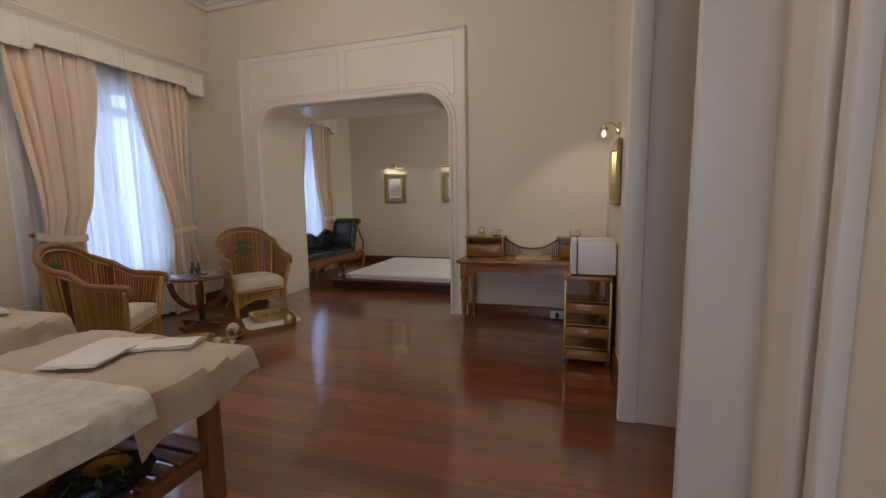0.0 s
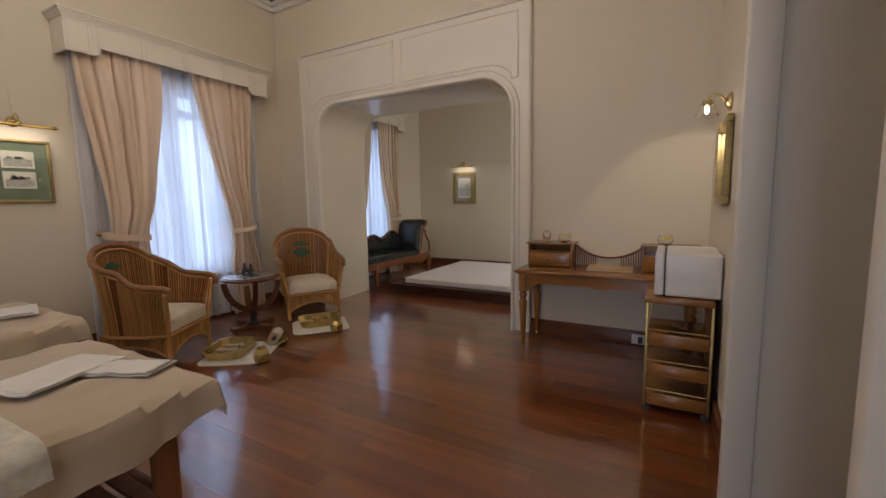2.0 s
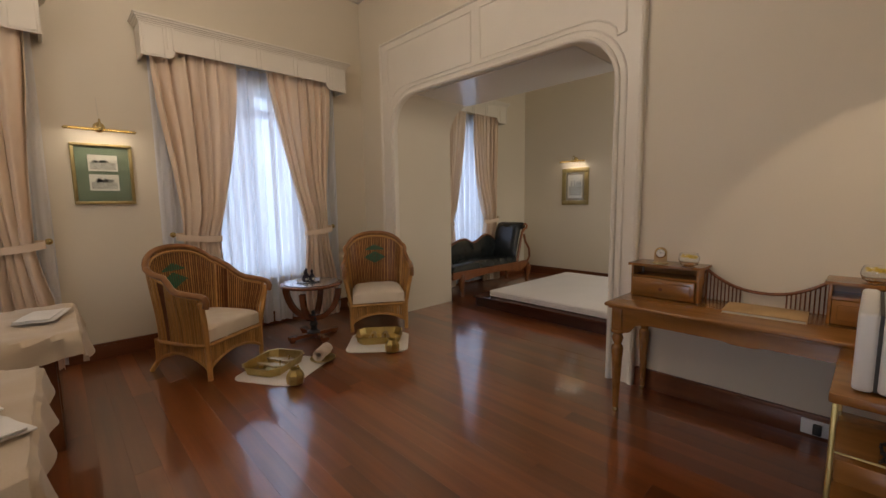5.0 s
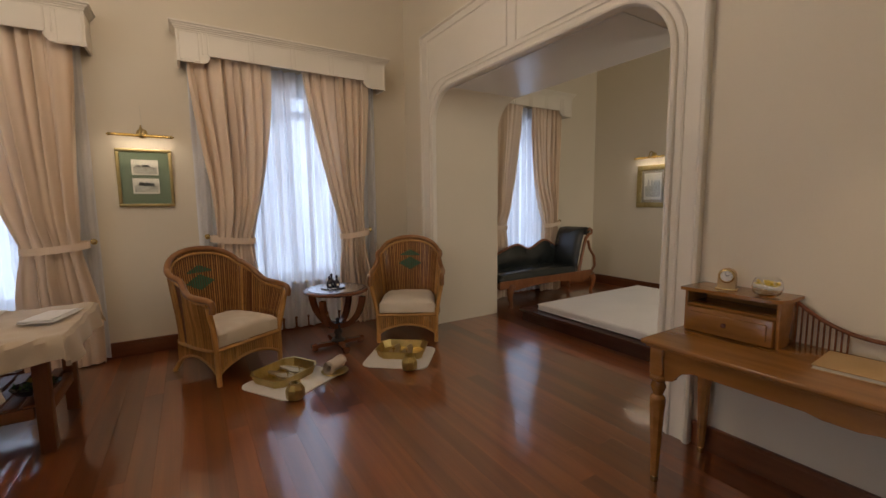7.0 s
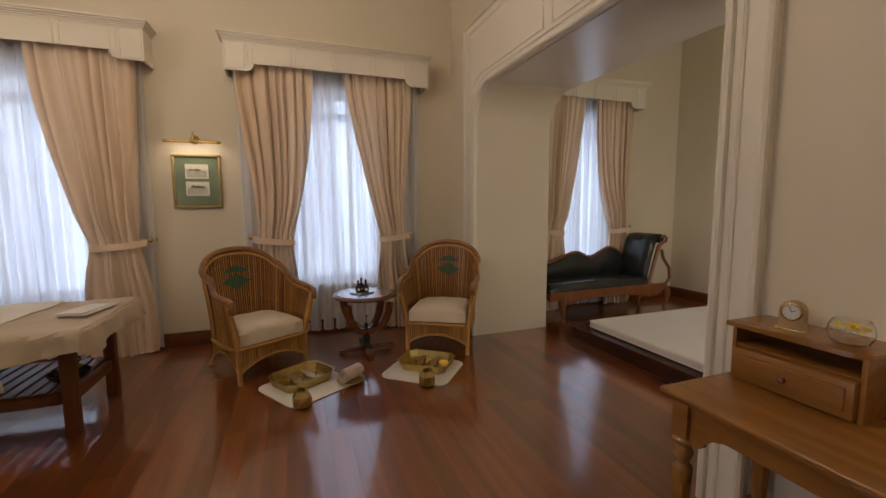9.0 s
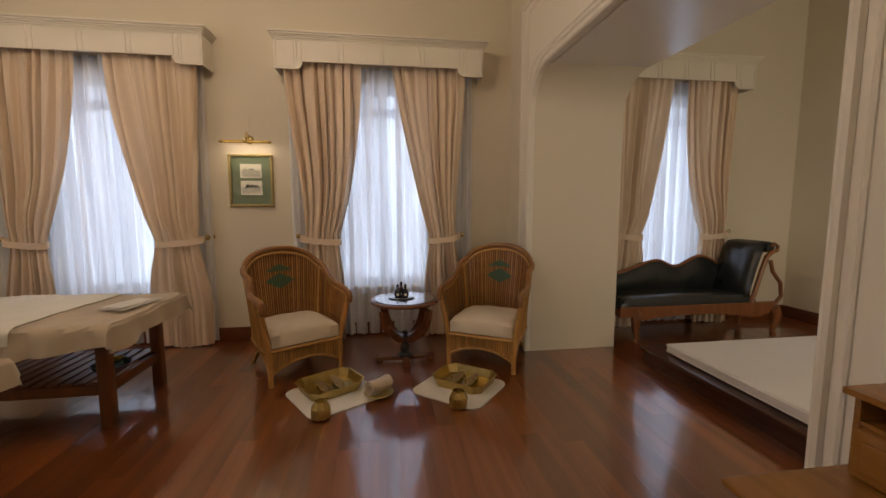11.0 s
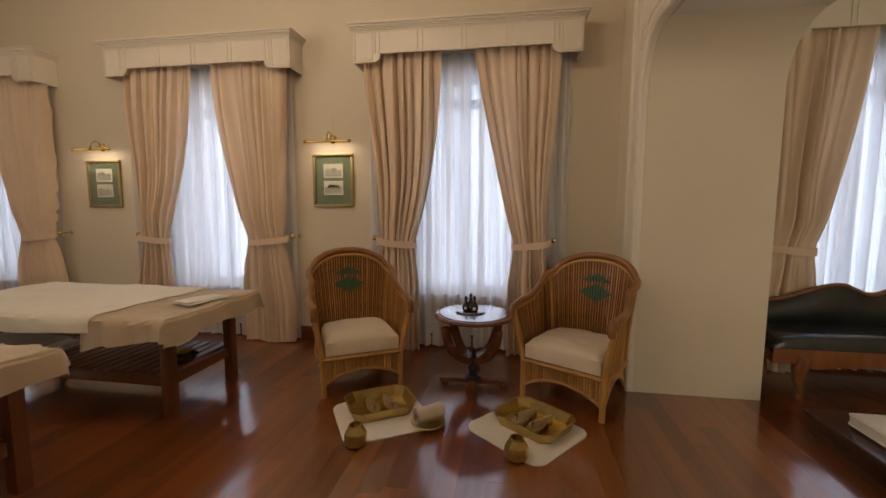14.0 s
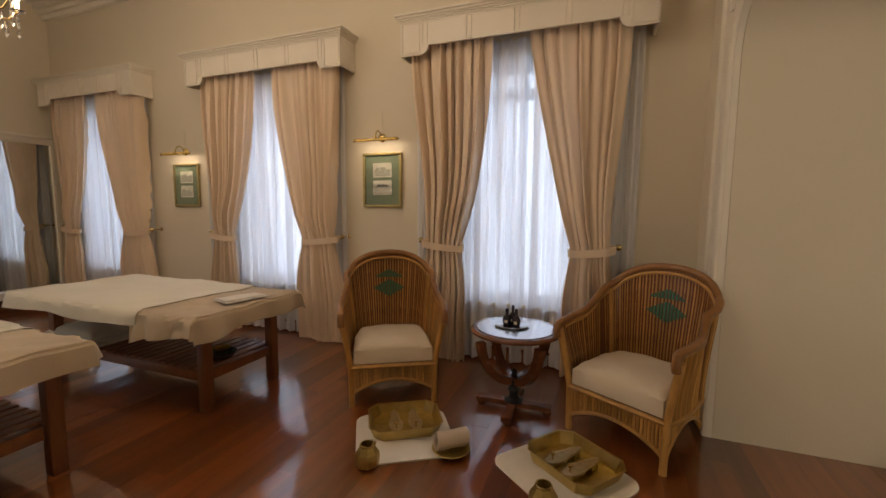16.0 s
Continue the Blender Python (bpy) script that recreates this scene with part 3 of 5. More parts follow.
# ---- rattan armchairs ----
def armchair(m, label):
    ch = empty("rattan_armchair", m, label, "armchair", "rattan armchairs")

    def plan(s):
        """Half-way round the barrel back: s from -1 (one arm's front) over 0 (middle of the back) to 1."""
        q = abs(s)
        if q > 0.58:
            f = (q - 0.58) / 0.42
            x, y = -0.04 + 0.34 * f, 0.315 + 0.015 * math.sin(f * 3.1)
        else:
            a = q / 0.58 * math.pi / 2
            x, y = -0.04 - 0.255 * max(0.0, math.cos(a)) ** 0.55, 0.315 * math.sin(a)
        return x, math.copysign(y, s)

    def top(s):
        q = abs(s)
        if q > 0.80:
            return 0.715 - 0.02 * (q - 0.8) / 0.2
        if q > 0.42:
            return 0.715 + 0.180 * (0.5 + 0.5 * math.cos(math.pi * (q - 0.42) / 0.38))
        return 0.895 + 0.145 * (1 - (q / 0.42) ** 2.2)

    def lean(s, z):
        """How far the shell bellies out at a height."""
        flare = 0.20 * smooth((abs(s) - 0.55) / 0.3) * smooth((z - 0.38) / 0.30)
        return 1.0 + 0.17 * smooth((z - 0.3) / 0.75) * (1.0 if abs(s) < 0.58 else 0.55) + flare * 0.5

    def at(s, z):
        x, y = plan(s)
        k = lean(s, z)
        fwd = 0.045 * smooth((abs(s) - 0.7) / 0.3) * smooth((z - 0.40) / 0.28)
        return Vector(((x * k if x < 0 else x) + fwd, y * k, z))

    rods, green = bmesh.new(), bmesh.new()
    n = 84
    for i in range(n):
        s = -0.985 + 1.97 * i / (n - 1)
        zt = top(s)
        tube(rods, [at(s, 0.29 + (zt - 0.29) * j / 5) for j in range(6)], 0.0082 + 0.0012 * math.sin(i * 2.7), 6)
        # painted lozenge and triangle on the middle of the back
        w = abs(s) / 0.145
        if w < 1:
            for lo, hi in ((0.745 - 0.075 * (1 - w), 0.745 + 0.075 * (1 - w)), (0.835, 0.835 + 0.07 * (1 - w))):
                if hi - lo > 0.012:
                    tube(green, [at(s, lo + (hi - lo) * j / 2) for j in range(3)], 0.0122, 6)
    tagged(part("woven_shell", rods, RATTAN, ch), kind="stuff")

    # closed inner layer behind the canes, coloured dark to put shade in the gaps
    def lining(u, v):
        s = -0.98 + 1.96 * u
        p = at(s, 0.30 + (top(s) - 0.31) * v)
        return Vector((p.x * 0.992, p.y * 0.992, p.z))
    part("gap_shade_lining", grid(bmesh.new(), lining, 60, 6, 0.003), SKIRT, ch, "backing sheet, its dark brown standing for shade between the canes")
    tagged(part("painted_motif", green, GREEN, ch, "green lozenge and triangle stained on the canes"), "green lozenge and triangle stained on the canes", kind="stuff")
    path = [at(s, top(s) + 0.012) for s in (-1 + 2 * i / 48 for i in range(49))]
    end = []
    for sg, lst in ((-1, path[:1]), (1, path[-1:])):
        p = lst[0]
        end.append([p + Vector((0.035, 0, -0.012)), p + Vector((0.05, 0, -0.05)), p + Vector((0.04, 0, -0.09))])
    part("top_rail", tube(bmesh.new(), end[0][::-1] + path + end[1], 0.025, 10), RATTAN_D, ch, "darker bent cane rail")
    part("inner_rail", tube(bmesh.new(), [at(s, top(s) - 0.025) * 0.985 + Vector((0.012, 0, 0.01)) for s in (-0.95 + 1.9 * i / 40 for i in range(41))], 0.011, 8), RATTAN, ch)
    for sy in (-1, 1):
        part("front_leg", tube(bmesh.new(), [(0.315, sy * 0.30, 0), (0.312, sy * 0.305, 0.3), (0.335, sy * 0.335, 0.48), (0.350, sy * 0.372, 0.66)], 0.021, 10), RATTAN, ch)
        part("rear_leg", tube(bmesh.new(), [(-0.34, sy * 0.27, 0), (-0.29, sy * 0.235, 0.10), (-0.26, sy * 0.225, 0.2), (-0.255, sy * 0.23, 0.42)], 0.019, 10), RATTAN, ch)
        part("back_post", tube(bmesh.new(), [at(sy * 0.46, 0.28 + (top(0.46) - 0.28) * j / 5) * 0.985 for j in range(6)], 0.016, 8), RATTAN, ch)
    ring = [at(-1 + 2 * i / 40, 0.29) for i in range(41)]
    part("seat_rail", tube(bmesh.new(), ring + [Vector((0.318, 0.30, 0.29)), Vector((0.318, -0.30, 0.29))], 0.017, 8, closed=True), RATTAN, ch)
    # arched skirts under the seat
    def skirt(a, b):
        bm, bow = bmesh.new(), bmesh.new()
        a, b = Vector(a), Vector(b)
        k = max(8, int((b - a).length / 0.021))
        arc = []
        for i in range(k + 1):
            f = i / k
            p = a.lerp(b, f)
            low = 0.085 + 0.105 * math.sin(math.pi * f) ** 0.7
            arc.append((p.x, p.y, low))
            tube(bm, [(p.x, p.y, low), (p.x, p.y, 0.285)], 0.0095, 6)
        tube(bow, arc, 0.014, 8)
        tagged(part("skirt_caning", bm, RATTAN, ch), kind="stuff")
        part("skirt_bow", bow, RATTAN, ch)
    skirt((0.315, -0.30, 0), (0.315, 0.30, 0))
    skirt((-0.30, -0.245, 0), (-0.30, 0.245, 0))
    skirt((-0.28, -0.25, 0), (0.31, -0.305, 0))
    skirt((-0.28, 0.25, 0), (0.31, 0.305, 0))

    def pad(u, v):
        a, b = u * 2 - 1, v * 2 - 1
        e = (1 - abs(a) ** 5) * (1 - abs(b) ** 5)
        wid = 0.285 * (1 - 0.16 * max(0, -a) ** 2)
        return Vector((0.045 + 0.275 * a, wid * b, 0.412 + 0.052 * max(0, e) ** 0.45 + 0.008 * noise.noise((a * 3, b * 3, 4))))

    bm = grid(bmesh.new(), pad, 26, 26)
    rim = [e for e in bm.edges if e.is_boundary]
    r = bmesh.ops.extrude_edge_only(bm, edges=rim)
    for v in r["geom"]:
        if isinstance(v, bmesh.types.BMVert):
            v.co.z = 0.315
    bmesh.ops.holes_fill(bm, edges=[e for e in bm.edges if e.is_boundary], sides=0)
    part("seat_cushion", bm, CUSH, ch, "loose cream cotton cushion")
    return ch


chair_a = armchair(pose(-4.05, 2.55, 0, 0, 0, 31), "rattan barrel armchair with cream cushion and green lozenge motif")
copy_thing(chair_a, pose(-4.02, 4.36, 0, 0, 0, -31))

# ---- round side table ----
st = empty("side_table", Matrix.Translation((-4.03, 3.55, 0)) @ Matrix.Diagonal((1.1, 1.1, 1, 1)), "round glass-topped rosewood side table between two armchairs", "side table")
bm = lathe(bmesh.new(), [(0.20, 0.562), (0.265, 0.566), (0.283, 0.575), (0.286, 0.588), (0.278, 0.597), (0.262, 0.600), (0.22, 0.596)], 48)
part("tabletop", bm, ROSE, st)
part("glass_top", lathe(bmesh.new(), [(0.235, 0.599), (0.247, 0.601), (0.247, 0.606), (0.24, 0.608)], 48), SILV, st, "pale reflective glass disc")
for i in range(4):
    q = math.pi / 4 + i * math.pi / 2
    bm = bmesh.new()
    pts = []
    for j in range(11):
        a = radians(5 + 85 * j / 10)
        rr, zz = 0.235 * math.cos(a) + 0.02, 0.56 - 0.34 * math.sin(a)
        pts.append((rr, zz))
    sec = [(-0.018, -0.022), (0.018, -0.022), (0.018, 0.022), (-0.018, 0.022)]
    rings = []
    for j, (r, z) in enumerate(pts):
        a = radians(5 + 85 * j / 10)
        nr, nz = math.cos(a), -math.sin(a)
        rings.append([bm.verts.new(Vector(((r + nr * d * 1.4) * math.cos(q) - w * math.sin(q), (r + nr * d * 1.4) * math.sin(q) + w * math.cos(q), z + nz * d * 1.4))) for d, w in sec])
    for a, b in zip(rings, rings[1:]):
        for j in range(4):
            bm.faces.new((a[j], a[(j + 1) % 4], b[(j + 1) % 4], b[j]))
    bm.faces.new(rings[0][::-1]); bm.faces.new(rings[-1])
    part("curved_support", bm, ROSE, st)
    bm = bmesh.new()
    mm = Matrix.Rotation(q + math.pi / 4, 4, "Z")
    prism(bm, [(0.02, -0.028), (0.17, -0.024), (0.20, -0.036), (0.245, -0.03), (0.245, 0.03), (0.20, 0.036), (0.17, 0.024), (0.02, 0.028)], 0.035, mm @ Matrix.Translation((0, 0, 0.028)))
    part("foot", bm, ROSE, st)
    part("foot_pad", lathe(bmesh.new(), [(0.022, 0), (0.027, 0.008), (0.026, 0.022), (0.018, 0.029)], 14, mm @ Vector((0.215, 0, 0))), ROSE, st)
part("turned_stem", lathe(bmesh.new(), [(0.06, 0.06), (0.062, 0.075), (0.035, 0.09), (0.028, 0.12), (0.042, 0.15), (0.03, 0.175), (0.038, 0.20), (0.045, 0.225), (0.022, 0.24), (0.014, 0.27), (0.022, 0.285), (0.004, 0.30)], 20), BLACK, st, "ebonised turned stem")

sv = empty("oil_salver", Matrix.Translation((-4.04, 3.52, 0.608)), "round silver salver on the side table", "tray")
part("dish", lathe(bmesh.new(), [(0.10, 0.0), (0.118, 0.006), (0.125, 0.014), (0.121, 0.016), (0.11, 0.009), (0.0, 0.008)], 32), SILV, sv)
for dx, dy, k in ((0.0, -0.035, 1.0), (0.015, 0.035, 1.05), (-0.04, 0.0, 1.15)):
    b = empty("oil_bottle", Matrix.Translation((-4.04 + dx, 3.52 + dy, 0.616)), "small dark glazed oil bottle on the salver", "bottle", "oil bottles")
    part("body", lathe(bmesh.new(), [(r, z * k) for r, z in ((0.022, 0), (0.030, 0.012), (0.031, 0.035), (0.022, 0.058), (0.010, 0.072), (0.0095, 0.085), (0.014, 0.089))], 20), BOTTLE, b)
    part("stopper", lathe(bmesh.new(), [(0.008, 0.089 * k), (0.013, 0.097 * k), (0.012, 0.106 * k), (0.004, 0.116 * k)], 14), BOTTLE, b)
    part("paper_label", boxed(0.0295, 0.0325, -0.010, 0.010, 0.016, 0.036), PAPER, b, "tiny pale label")

# ---- foot-bath mats, trays, pots ----
def footset(centre, turn, tray_off, tray_turn, pot, towel=None):
    m = pose(centre[0], centre[1], 0, 0, 0, turn)
    bm = bmesh.new()
    prism(bm, rounded(0.57, 0.60, 0.09, 6), 0.008)
    mat_ob = part("bath_mat", bm, TOWEL)
    mat_ob.matrix_world = m
    tagged(mat_ob, "off-white rounded towelling mat on the floorboards", "mat", "foot-bath mats")
    t = empty("brass_tray", pose(tray_off[0], tray_off[1], 0.008, 0, 0, tray_turn), "octagonal brass foot-bath tray holding brass sandals", "tray", "brass trays")
    w, d, c, h = 0.225, 0.180, 0.06, 0.068
    def ring(k, z):
        return [Vector((x * k, y * k, z)) for x, y in ((d, w - c), (d - c, w), (-d + c, w), (-d, w - c), (-d, -w + c), (-d + c, -w), (d - c, -w), (d, -w + c))]
    bm = bmesh.new()
    loops = [ring(0.90, 0.0), ring(0.96, h * 0.5), ring(1.0, h), ring(1.045, h + 0.003), ring(1.045, h + 0.006), ring(0.985, h + 0.004), ring(0.93, h * 0.5), ring(0.87, 0.006)]
    vs = [[bm.verts.new(p) for p in l] for l in loops]
    for a, b in zip(vs, vs[1:]):
        for j in range(8):
            bm.faces.new((a[j], a[(j + 1) % 8], b[(j + 1) % 8], b[j]))
    bm.faces.new(vs[0][::-1]); bm.faces.new(vs[-1])
    part("basin", bm, OLDBR, t)
    # a pair of sandals: shaped sole on a low wall, with a toe peg
    for sy in (-1, 1):
        mm = pose(tray_off[0], tray_off[1], 0.015, 0, 0, tray_turn) @ Matrix.Translation((0.015, sy * 0.062, 0))
        s = empty("brass_sandal", mm, "footprint-shaped brass sandal lying in the tray", "sandal", "brass sandals")
        out = []
        for i in range(28):
            a = 2 * math.pi * i / 28
            l = 0.135 * math.cos(a)
            ww = 0.036 + 0.012 * math.sin((l / 0.135) * 1.6 + 0.4) - 0.010 * math.exp(-((l + 0.02) / 0.035) ** 2)
            out.append((l, ww * math.sin(a)))
        bm = prism(bmesh.new(), out, 0.012, Matrix.Translation((0, 0, 0.028)))
        part("sole", bm, PEWTER, s)
        part("rim", tube(bmesh.new(), [(x, yy, 0.042) for x, yy in out], 0.0045, 6, closed=True), PEWTER, s)
        part("heel_block", boxed(-0.11, -0.06, -0.024, 0.024, 0, 0.029, 0.004), OLDBR, s)
        part("toe_block", boxed(0.05, 0.10, -0.026, 0.026, 0, 0.029, 0.004), OLDBR, s)
        part("toe_peg", lathe(bmesh.new(), [(0.005, 0.04), (0.005, 0.062), (0.012, 0.070), (0.012, 0.078), (0.004, 0.082)], 12, (0.088, 0, 0)), BRASS, s)
    p = empty("brass_pot", pose(pot[0], pot[1], 0.008, 0, 0, turn), "faceted aged brass water pot standing on the mat", "pot", "brass pots")
    part("body", lathe(bmesh.new(), [(0.056, 0), (0.066, 0.006), (0.070, 0.050), (0.066, 0.076), (0.042, 0.112), (0.042, 0.122), (0.037, 0.122), (0.036, 0.108), (0.055, 0.070), (0.05, 0.02)], 8), OLDBR, p, "", False)
    part("spout", tube(bmesh.new(), [(0.0, 0.030, 0.108), (0, 0.040, 0.120), (0, 0.046, 0.130)], [0.010, 0.009, 0.006], 8), OLDBR, p)
    if towel:
        d = part("brass_dish", lathe(bmesh.new(), [(0.06, 0), (0.10, 0.008), (0.115, 0.020), (0.111, 0.023), (0.09, 0.013), (0.0, 0.010)], 28), OLDBR)
        d.matrix_world = pose(towel[0], towel[1], 0.008)
        tagged(d, "shallow round brass dish under a rolled towel", "dish")
        bm = bmesh.new()
        def roll(u, v):
            q = u * 2 * math.pi * 2.6
            r = 0.058 - 0.013 * u * 2.6 * 0.9 + 0.002 * math.sin(9 * v)
            return Vector((r * math.cos(q), (v - 0.5) * 0.19 + 0.006 * math.sin(q), r * math.sin(q)))
        grid(bm, roll, 60, 8, 0.006)
        o = part("rolled_towel", bm, ROLLT)
        o.matrix_world = pose(towel[0], towel[1], 0.078, 0, 0, turn + 8)
        tagged(o, "rolled beige terry hand towel on a brass dish", "towel")


footset((-3.43, 2.97), 32, (-3.52, 2.93), 32, (-3.07, 2.92), (-3.37, 3.31))
footset((-3.41, 3.95), -40, (-3.47, 4.00), -38, (-3.09, 3.88))

# ---- treatment tables ----
def treatment_table(m, x0, x1, y0, y1, label, seed, blanket_to, patterned, inset_x=0.20, inset_y=0.24):
    t = empty("massage_table", m, label, "massage table", "massage tables")
    w, l = (x1 - x0) / 2, (y1 - y0) / 2
    lw, ll = w - inset_x, l - inset_y
    for sx in (-1, 1):
        for sy in (-1, 1):
            part("leg", boxed(sx * lw - 0.036, sx * lw + 0.036, sy * ll - 0.036, sy * ll + 0.036, 0, 0.62, 0.005), TEAK, t)
        part("side_rail", boxed(sx * lw - 0.022, sx * lw + 0.022, -ll + 0.046, ll - 0.046, 0.53, 0.62, 0.004), TEAK, t)
        part("shelf_rail", boxed(sx * lw - 0.025, sx * lw + 0.025, -ll + 0.046, ll - 0.046, 0.215, 0.285, 0.004), TEAK, t)
    for sy in (-1, 1):
        part("end_rail", boxed(-lw + 0.051, lw - 0.051, sy * ll - 0.02, sy * ll + 0.02, 0.53, 0.62, 0.004), TEAK, t)
        part("shelf_end_rail", boxed(-lw + 0.051, lw - 0.051, sy * ll - 0.022, sy * ll + 0.022, 0.215, 0.285, 0.004), TEAK, t)
    n = int(2 * ll / 0.085)
    for i in range(n):
        y = -ll + 0.06 + (2 * ll - 0.12) * i / (n - 1)
        part("shelf_slat", boxed(-lw - 0.02, lw + 0.02, y - 0.031, y + 0.031, 0.287, 0.303, 0.003, 1), TEAK, t)
    part("padded_top", boxed(-w + 0.05, w - 0.05, -l + 0.05, l - 0.05, 0.62, 0.705, 0.025, 3), LINEN, t)

    def drape(lift, v0, v1, drop, sx=1.0, sd=0, over=True):
        """Cloth over the table from v0 to v1 along it, hanging by drop at its free edges."""
        def f(u, v):
            full = w + drop * ((0.65 + 1.0 * (1 - v) ** 1.5 + 0.25 * noise.noise((v * 3, seed, u * 2))) if over else 1.0 + 0.12 * math.sin(v * 11 + seed))
            a = (u * 2 - 1) * full * sx
            top_l = v0 + (v1 - v0) * v + (0.05 * noise.noise((u * 3, seed, 6.0)) * v if over else 0.035 * math.sin(u * 2.6 + seed) * v)
            x, z = a, 0.712 + lift
            hang = abs(a) - (w - 0.03)
            if hang > 0:
                x = math.copysign(w - 0.03 + 0.14 * hang + 0.02, a)
                z -= hang * 0.95
            y = top_l
            hy = top_l - (l - 0.02) if over else -1
            if hy > 0:
                y = l - 0.02 + 0.16 * hy
                z = 0.712 + lift - 0.95 * max(hang, hy) - 0.25 * max(0, min(hang, hy))
            edge = max(hang, hy, 0)
            wob = noise.noise((a * 3 + seed, top_l * 3, seed)) * 0.012 + noise.noise((a * 8, top_l * 8 + seed, seed)) * (0.009 if over else 0.004)
            fold = (noise.noise(((top_l if hang > hy else a) * 5 + seed, seed, 2.0)) * 0.18 + math.sin((top_l if hang > hy else a) * 19 + seed) * (0.08 if over else 0.015)) * edge + (lift if edge > 0.02 else 0)
            return Vector((x + math.copysign(fold if hang > hy else 0, a), y + (fold if hy >= hang else 0), z + wob))
        return grid(bmesh.new(), f, 48, 64, 0.004)

    part("under_sheet", drape(-0.002, -l, l - 0.04, -0.03, sd=seed), LINEN, t, "ivory under-sheet")
    cover = new("bed_cover", finish(drape(0.012, l - 0.60, l + 0.13, 0.12, sd=seed + 3), "bed_cover", SHEET))
    cover.matrix_world = t.matrix_world.copy()
    tagged(cover, "beige cotton cover draped over the table's end", "bed cover", "bed covers")
    top = new("blanket", finish(drape(0.021, -l - 0.05, blanket_to, 0.09, sd=seed + 7, over=False), "blanket", patterned))
    top.matrix_world = t.matrix_world.copy()
    tagged(top, "ivory blanket spread smooth along the massage table", "blanket", "blankets")
    return t


LEAFY = surface("leaf_damask_linen", (0.46, 0.44, 0.33), (0.84, 0.81, 0.68), 0.9, scale=21, bump=0.2, fine=120, sheen=0.3)
treatment_table(pose(-3.51, 0.68, 0), -0.51, 0.51, -1.03, 1.03, "teak massage table with slatted shelf by the window wall", 1.0, 0.50, LINEN, 0.20, 0.17)
treatment_table(pose(-2.00, 0.45, 0), -0.55, 0.55, -1.1, 1.1, "teak massage table with slatted shelf near the passage", 5.0, 0.55, LEAFY, 0.14, 0.16)


def folded_cloth(x, y, z, turn, w, d, label):
    def f(u, v):
        return Vector(((u - 0.5) * w, (v - 0.5) * d, 0.006 * noise.noise((u * 3 + x, v * 3, y)) + 0.004 * math.exp(-((u - 0.5) / 0.06) ** 2)))
    o = empty("folded_towel", pose(x, y, z, 0, 0, turn), label, "towel", "folded towels")
    part("lower_fold", grid(bmesh.new(), f, 16, 12, 0.005), TOWEL, o)
    def g(u, v):
        p = f(u, v)
        return Vector((p.x * 0.92 + 0.01, p.y * 0.86 - 0.01, p.z + 0.007 + 0.004 * u))
    part("upper_fold", grid(bmesh.new(), g, 16, 12, 0.005), TOWEL, o)
    return o


folded_cloth(-3.54, 1.54, 0.738, -15, 0.34, 0.19, "white folded face towel on the beige cover")
folded_cloth(-2.02, 1.24, 0.740, 20, 0.24, 0.38, "white folded face towel on the beige cover")
folded_cloth(-1.86, 1.40, 0.738, 25, 0.34, 0.16, "white folded face towel on the beige cover")


def petal_bowl(x, y, z, r, label, seed):
    b = empty("flower_bowl", Matrix.Translation((x, y, z)), label, "bowl", "flower bowls")
    part("dish", lathe(bmesh.new(), [(r * 0.45, 0), (r * 0.8, 0.018), (r, 0.05), (r * 1.02, 0.055), (r * 0.96, 0.052), (r * 0.75, 0.026), (0, 0.02)], 32), DARKMET, b)
    rr = random.Random(seed)
    bm = bmesh.new()
    for i in range(90):
        q, k = i * 2.4, (i / 90) ** 0.5 * r * 0.30
        a = Vector((k * math.cos(q) - r * 0.1, k * math.sin(q) + r * 0.15, 0.082 - 0.25 * k))
        u = Vector((math.cos(q), math.sin(q), 0.6 - 3 * k)).normalized() * 0.026
        s = Vector((-math.sin(q), math.cos(q), 0)) * 0.011
        v = [bm.verts.new(p) for p in (a - s, a + s, a + u + s * 0.8, a + u * 1.2, a + u - s * 0.8)]
        bm.faces.new(v)
    part("marigold", bm, YELLOW, b, "yellow marigold heads")
    bm = bmesh.new()
    for i in range(46):
        q = rr.uniform(0, 6.28)
        k = rr.uniform(0.3, 0.85) * r
        a = Vector((k * math.cos(q), k * math.sin(q), 0.045))
        d = Vector((rr.uniform(-1, 1), rr.uniform(-1, 1), rr.uniform(0, 0.7))).normalized() * rr.uniform(0.03, 0.06)
        s = d.cross(Vector((0, 0, 1))).normalized() * 0.006
        bm.faces.new([bm.verts.new(p) for p in (a, a + d * 0.5 + s, a + d, a + d * 0.5 - s)])
    part("greenery", bm, LEAF, b)


petal_bowl(-1.71, 1.01, 0.303, 0.165, "dark metal bowl with a yellow flower on the shelf", 3)
petal_bowl(-3.38, 1.465, 0.303, 0.115, "dark bowl of yellow marigolds on the slatted shelf", 4)
# linen and a pillow kept on the shelf
for i, (dx, dy, hh, turn) in enumerate(((0.0, 0.0, 0.03, 4), (0.02, 0.03, 0.025, -4))):
    o = part("folded_sheet", boxed(-0.24, 0.22, -0.30, 0.31 - 0.03 * i, 0.0, hh, 0.010, 3), LINEN)
    o.matrix_world = pose(-3.36 + dx, 0.06 + dy, 0.304 + 0.031 * i, 0, 0, turn)
    tagged(o, "folded ivory sheet stacked on the slatted shelf", "folded sheet", "folded sheets")


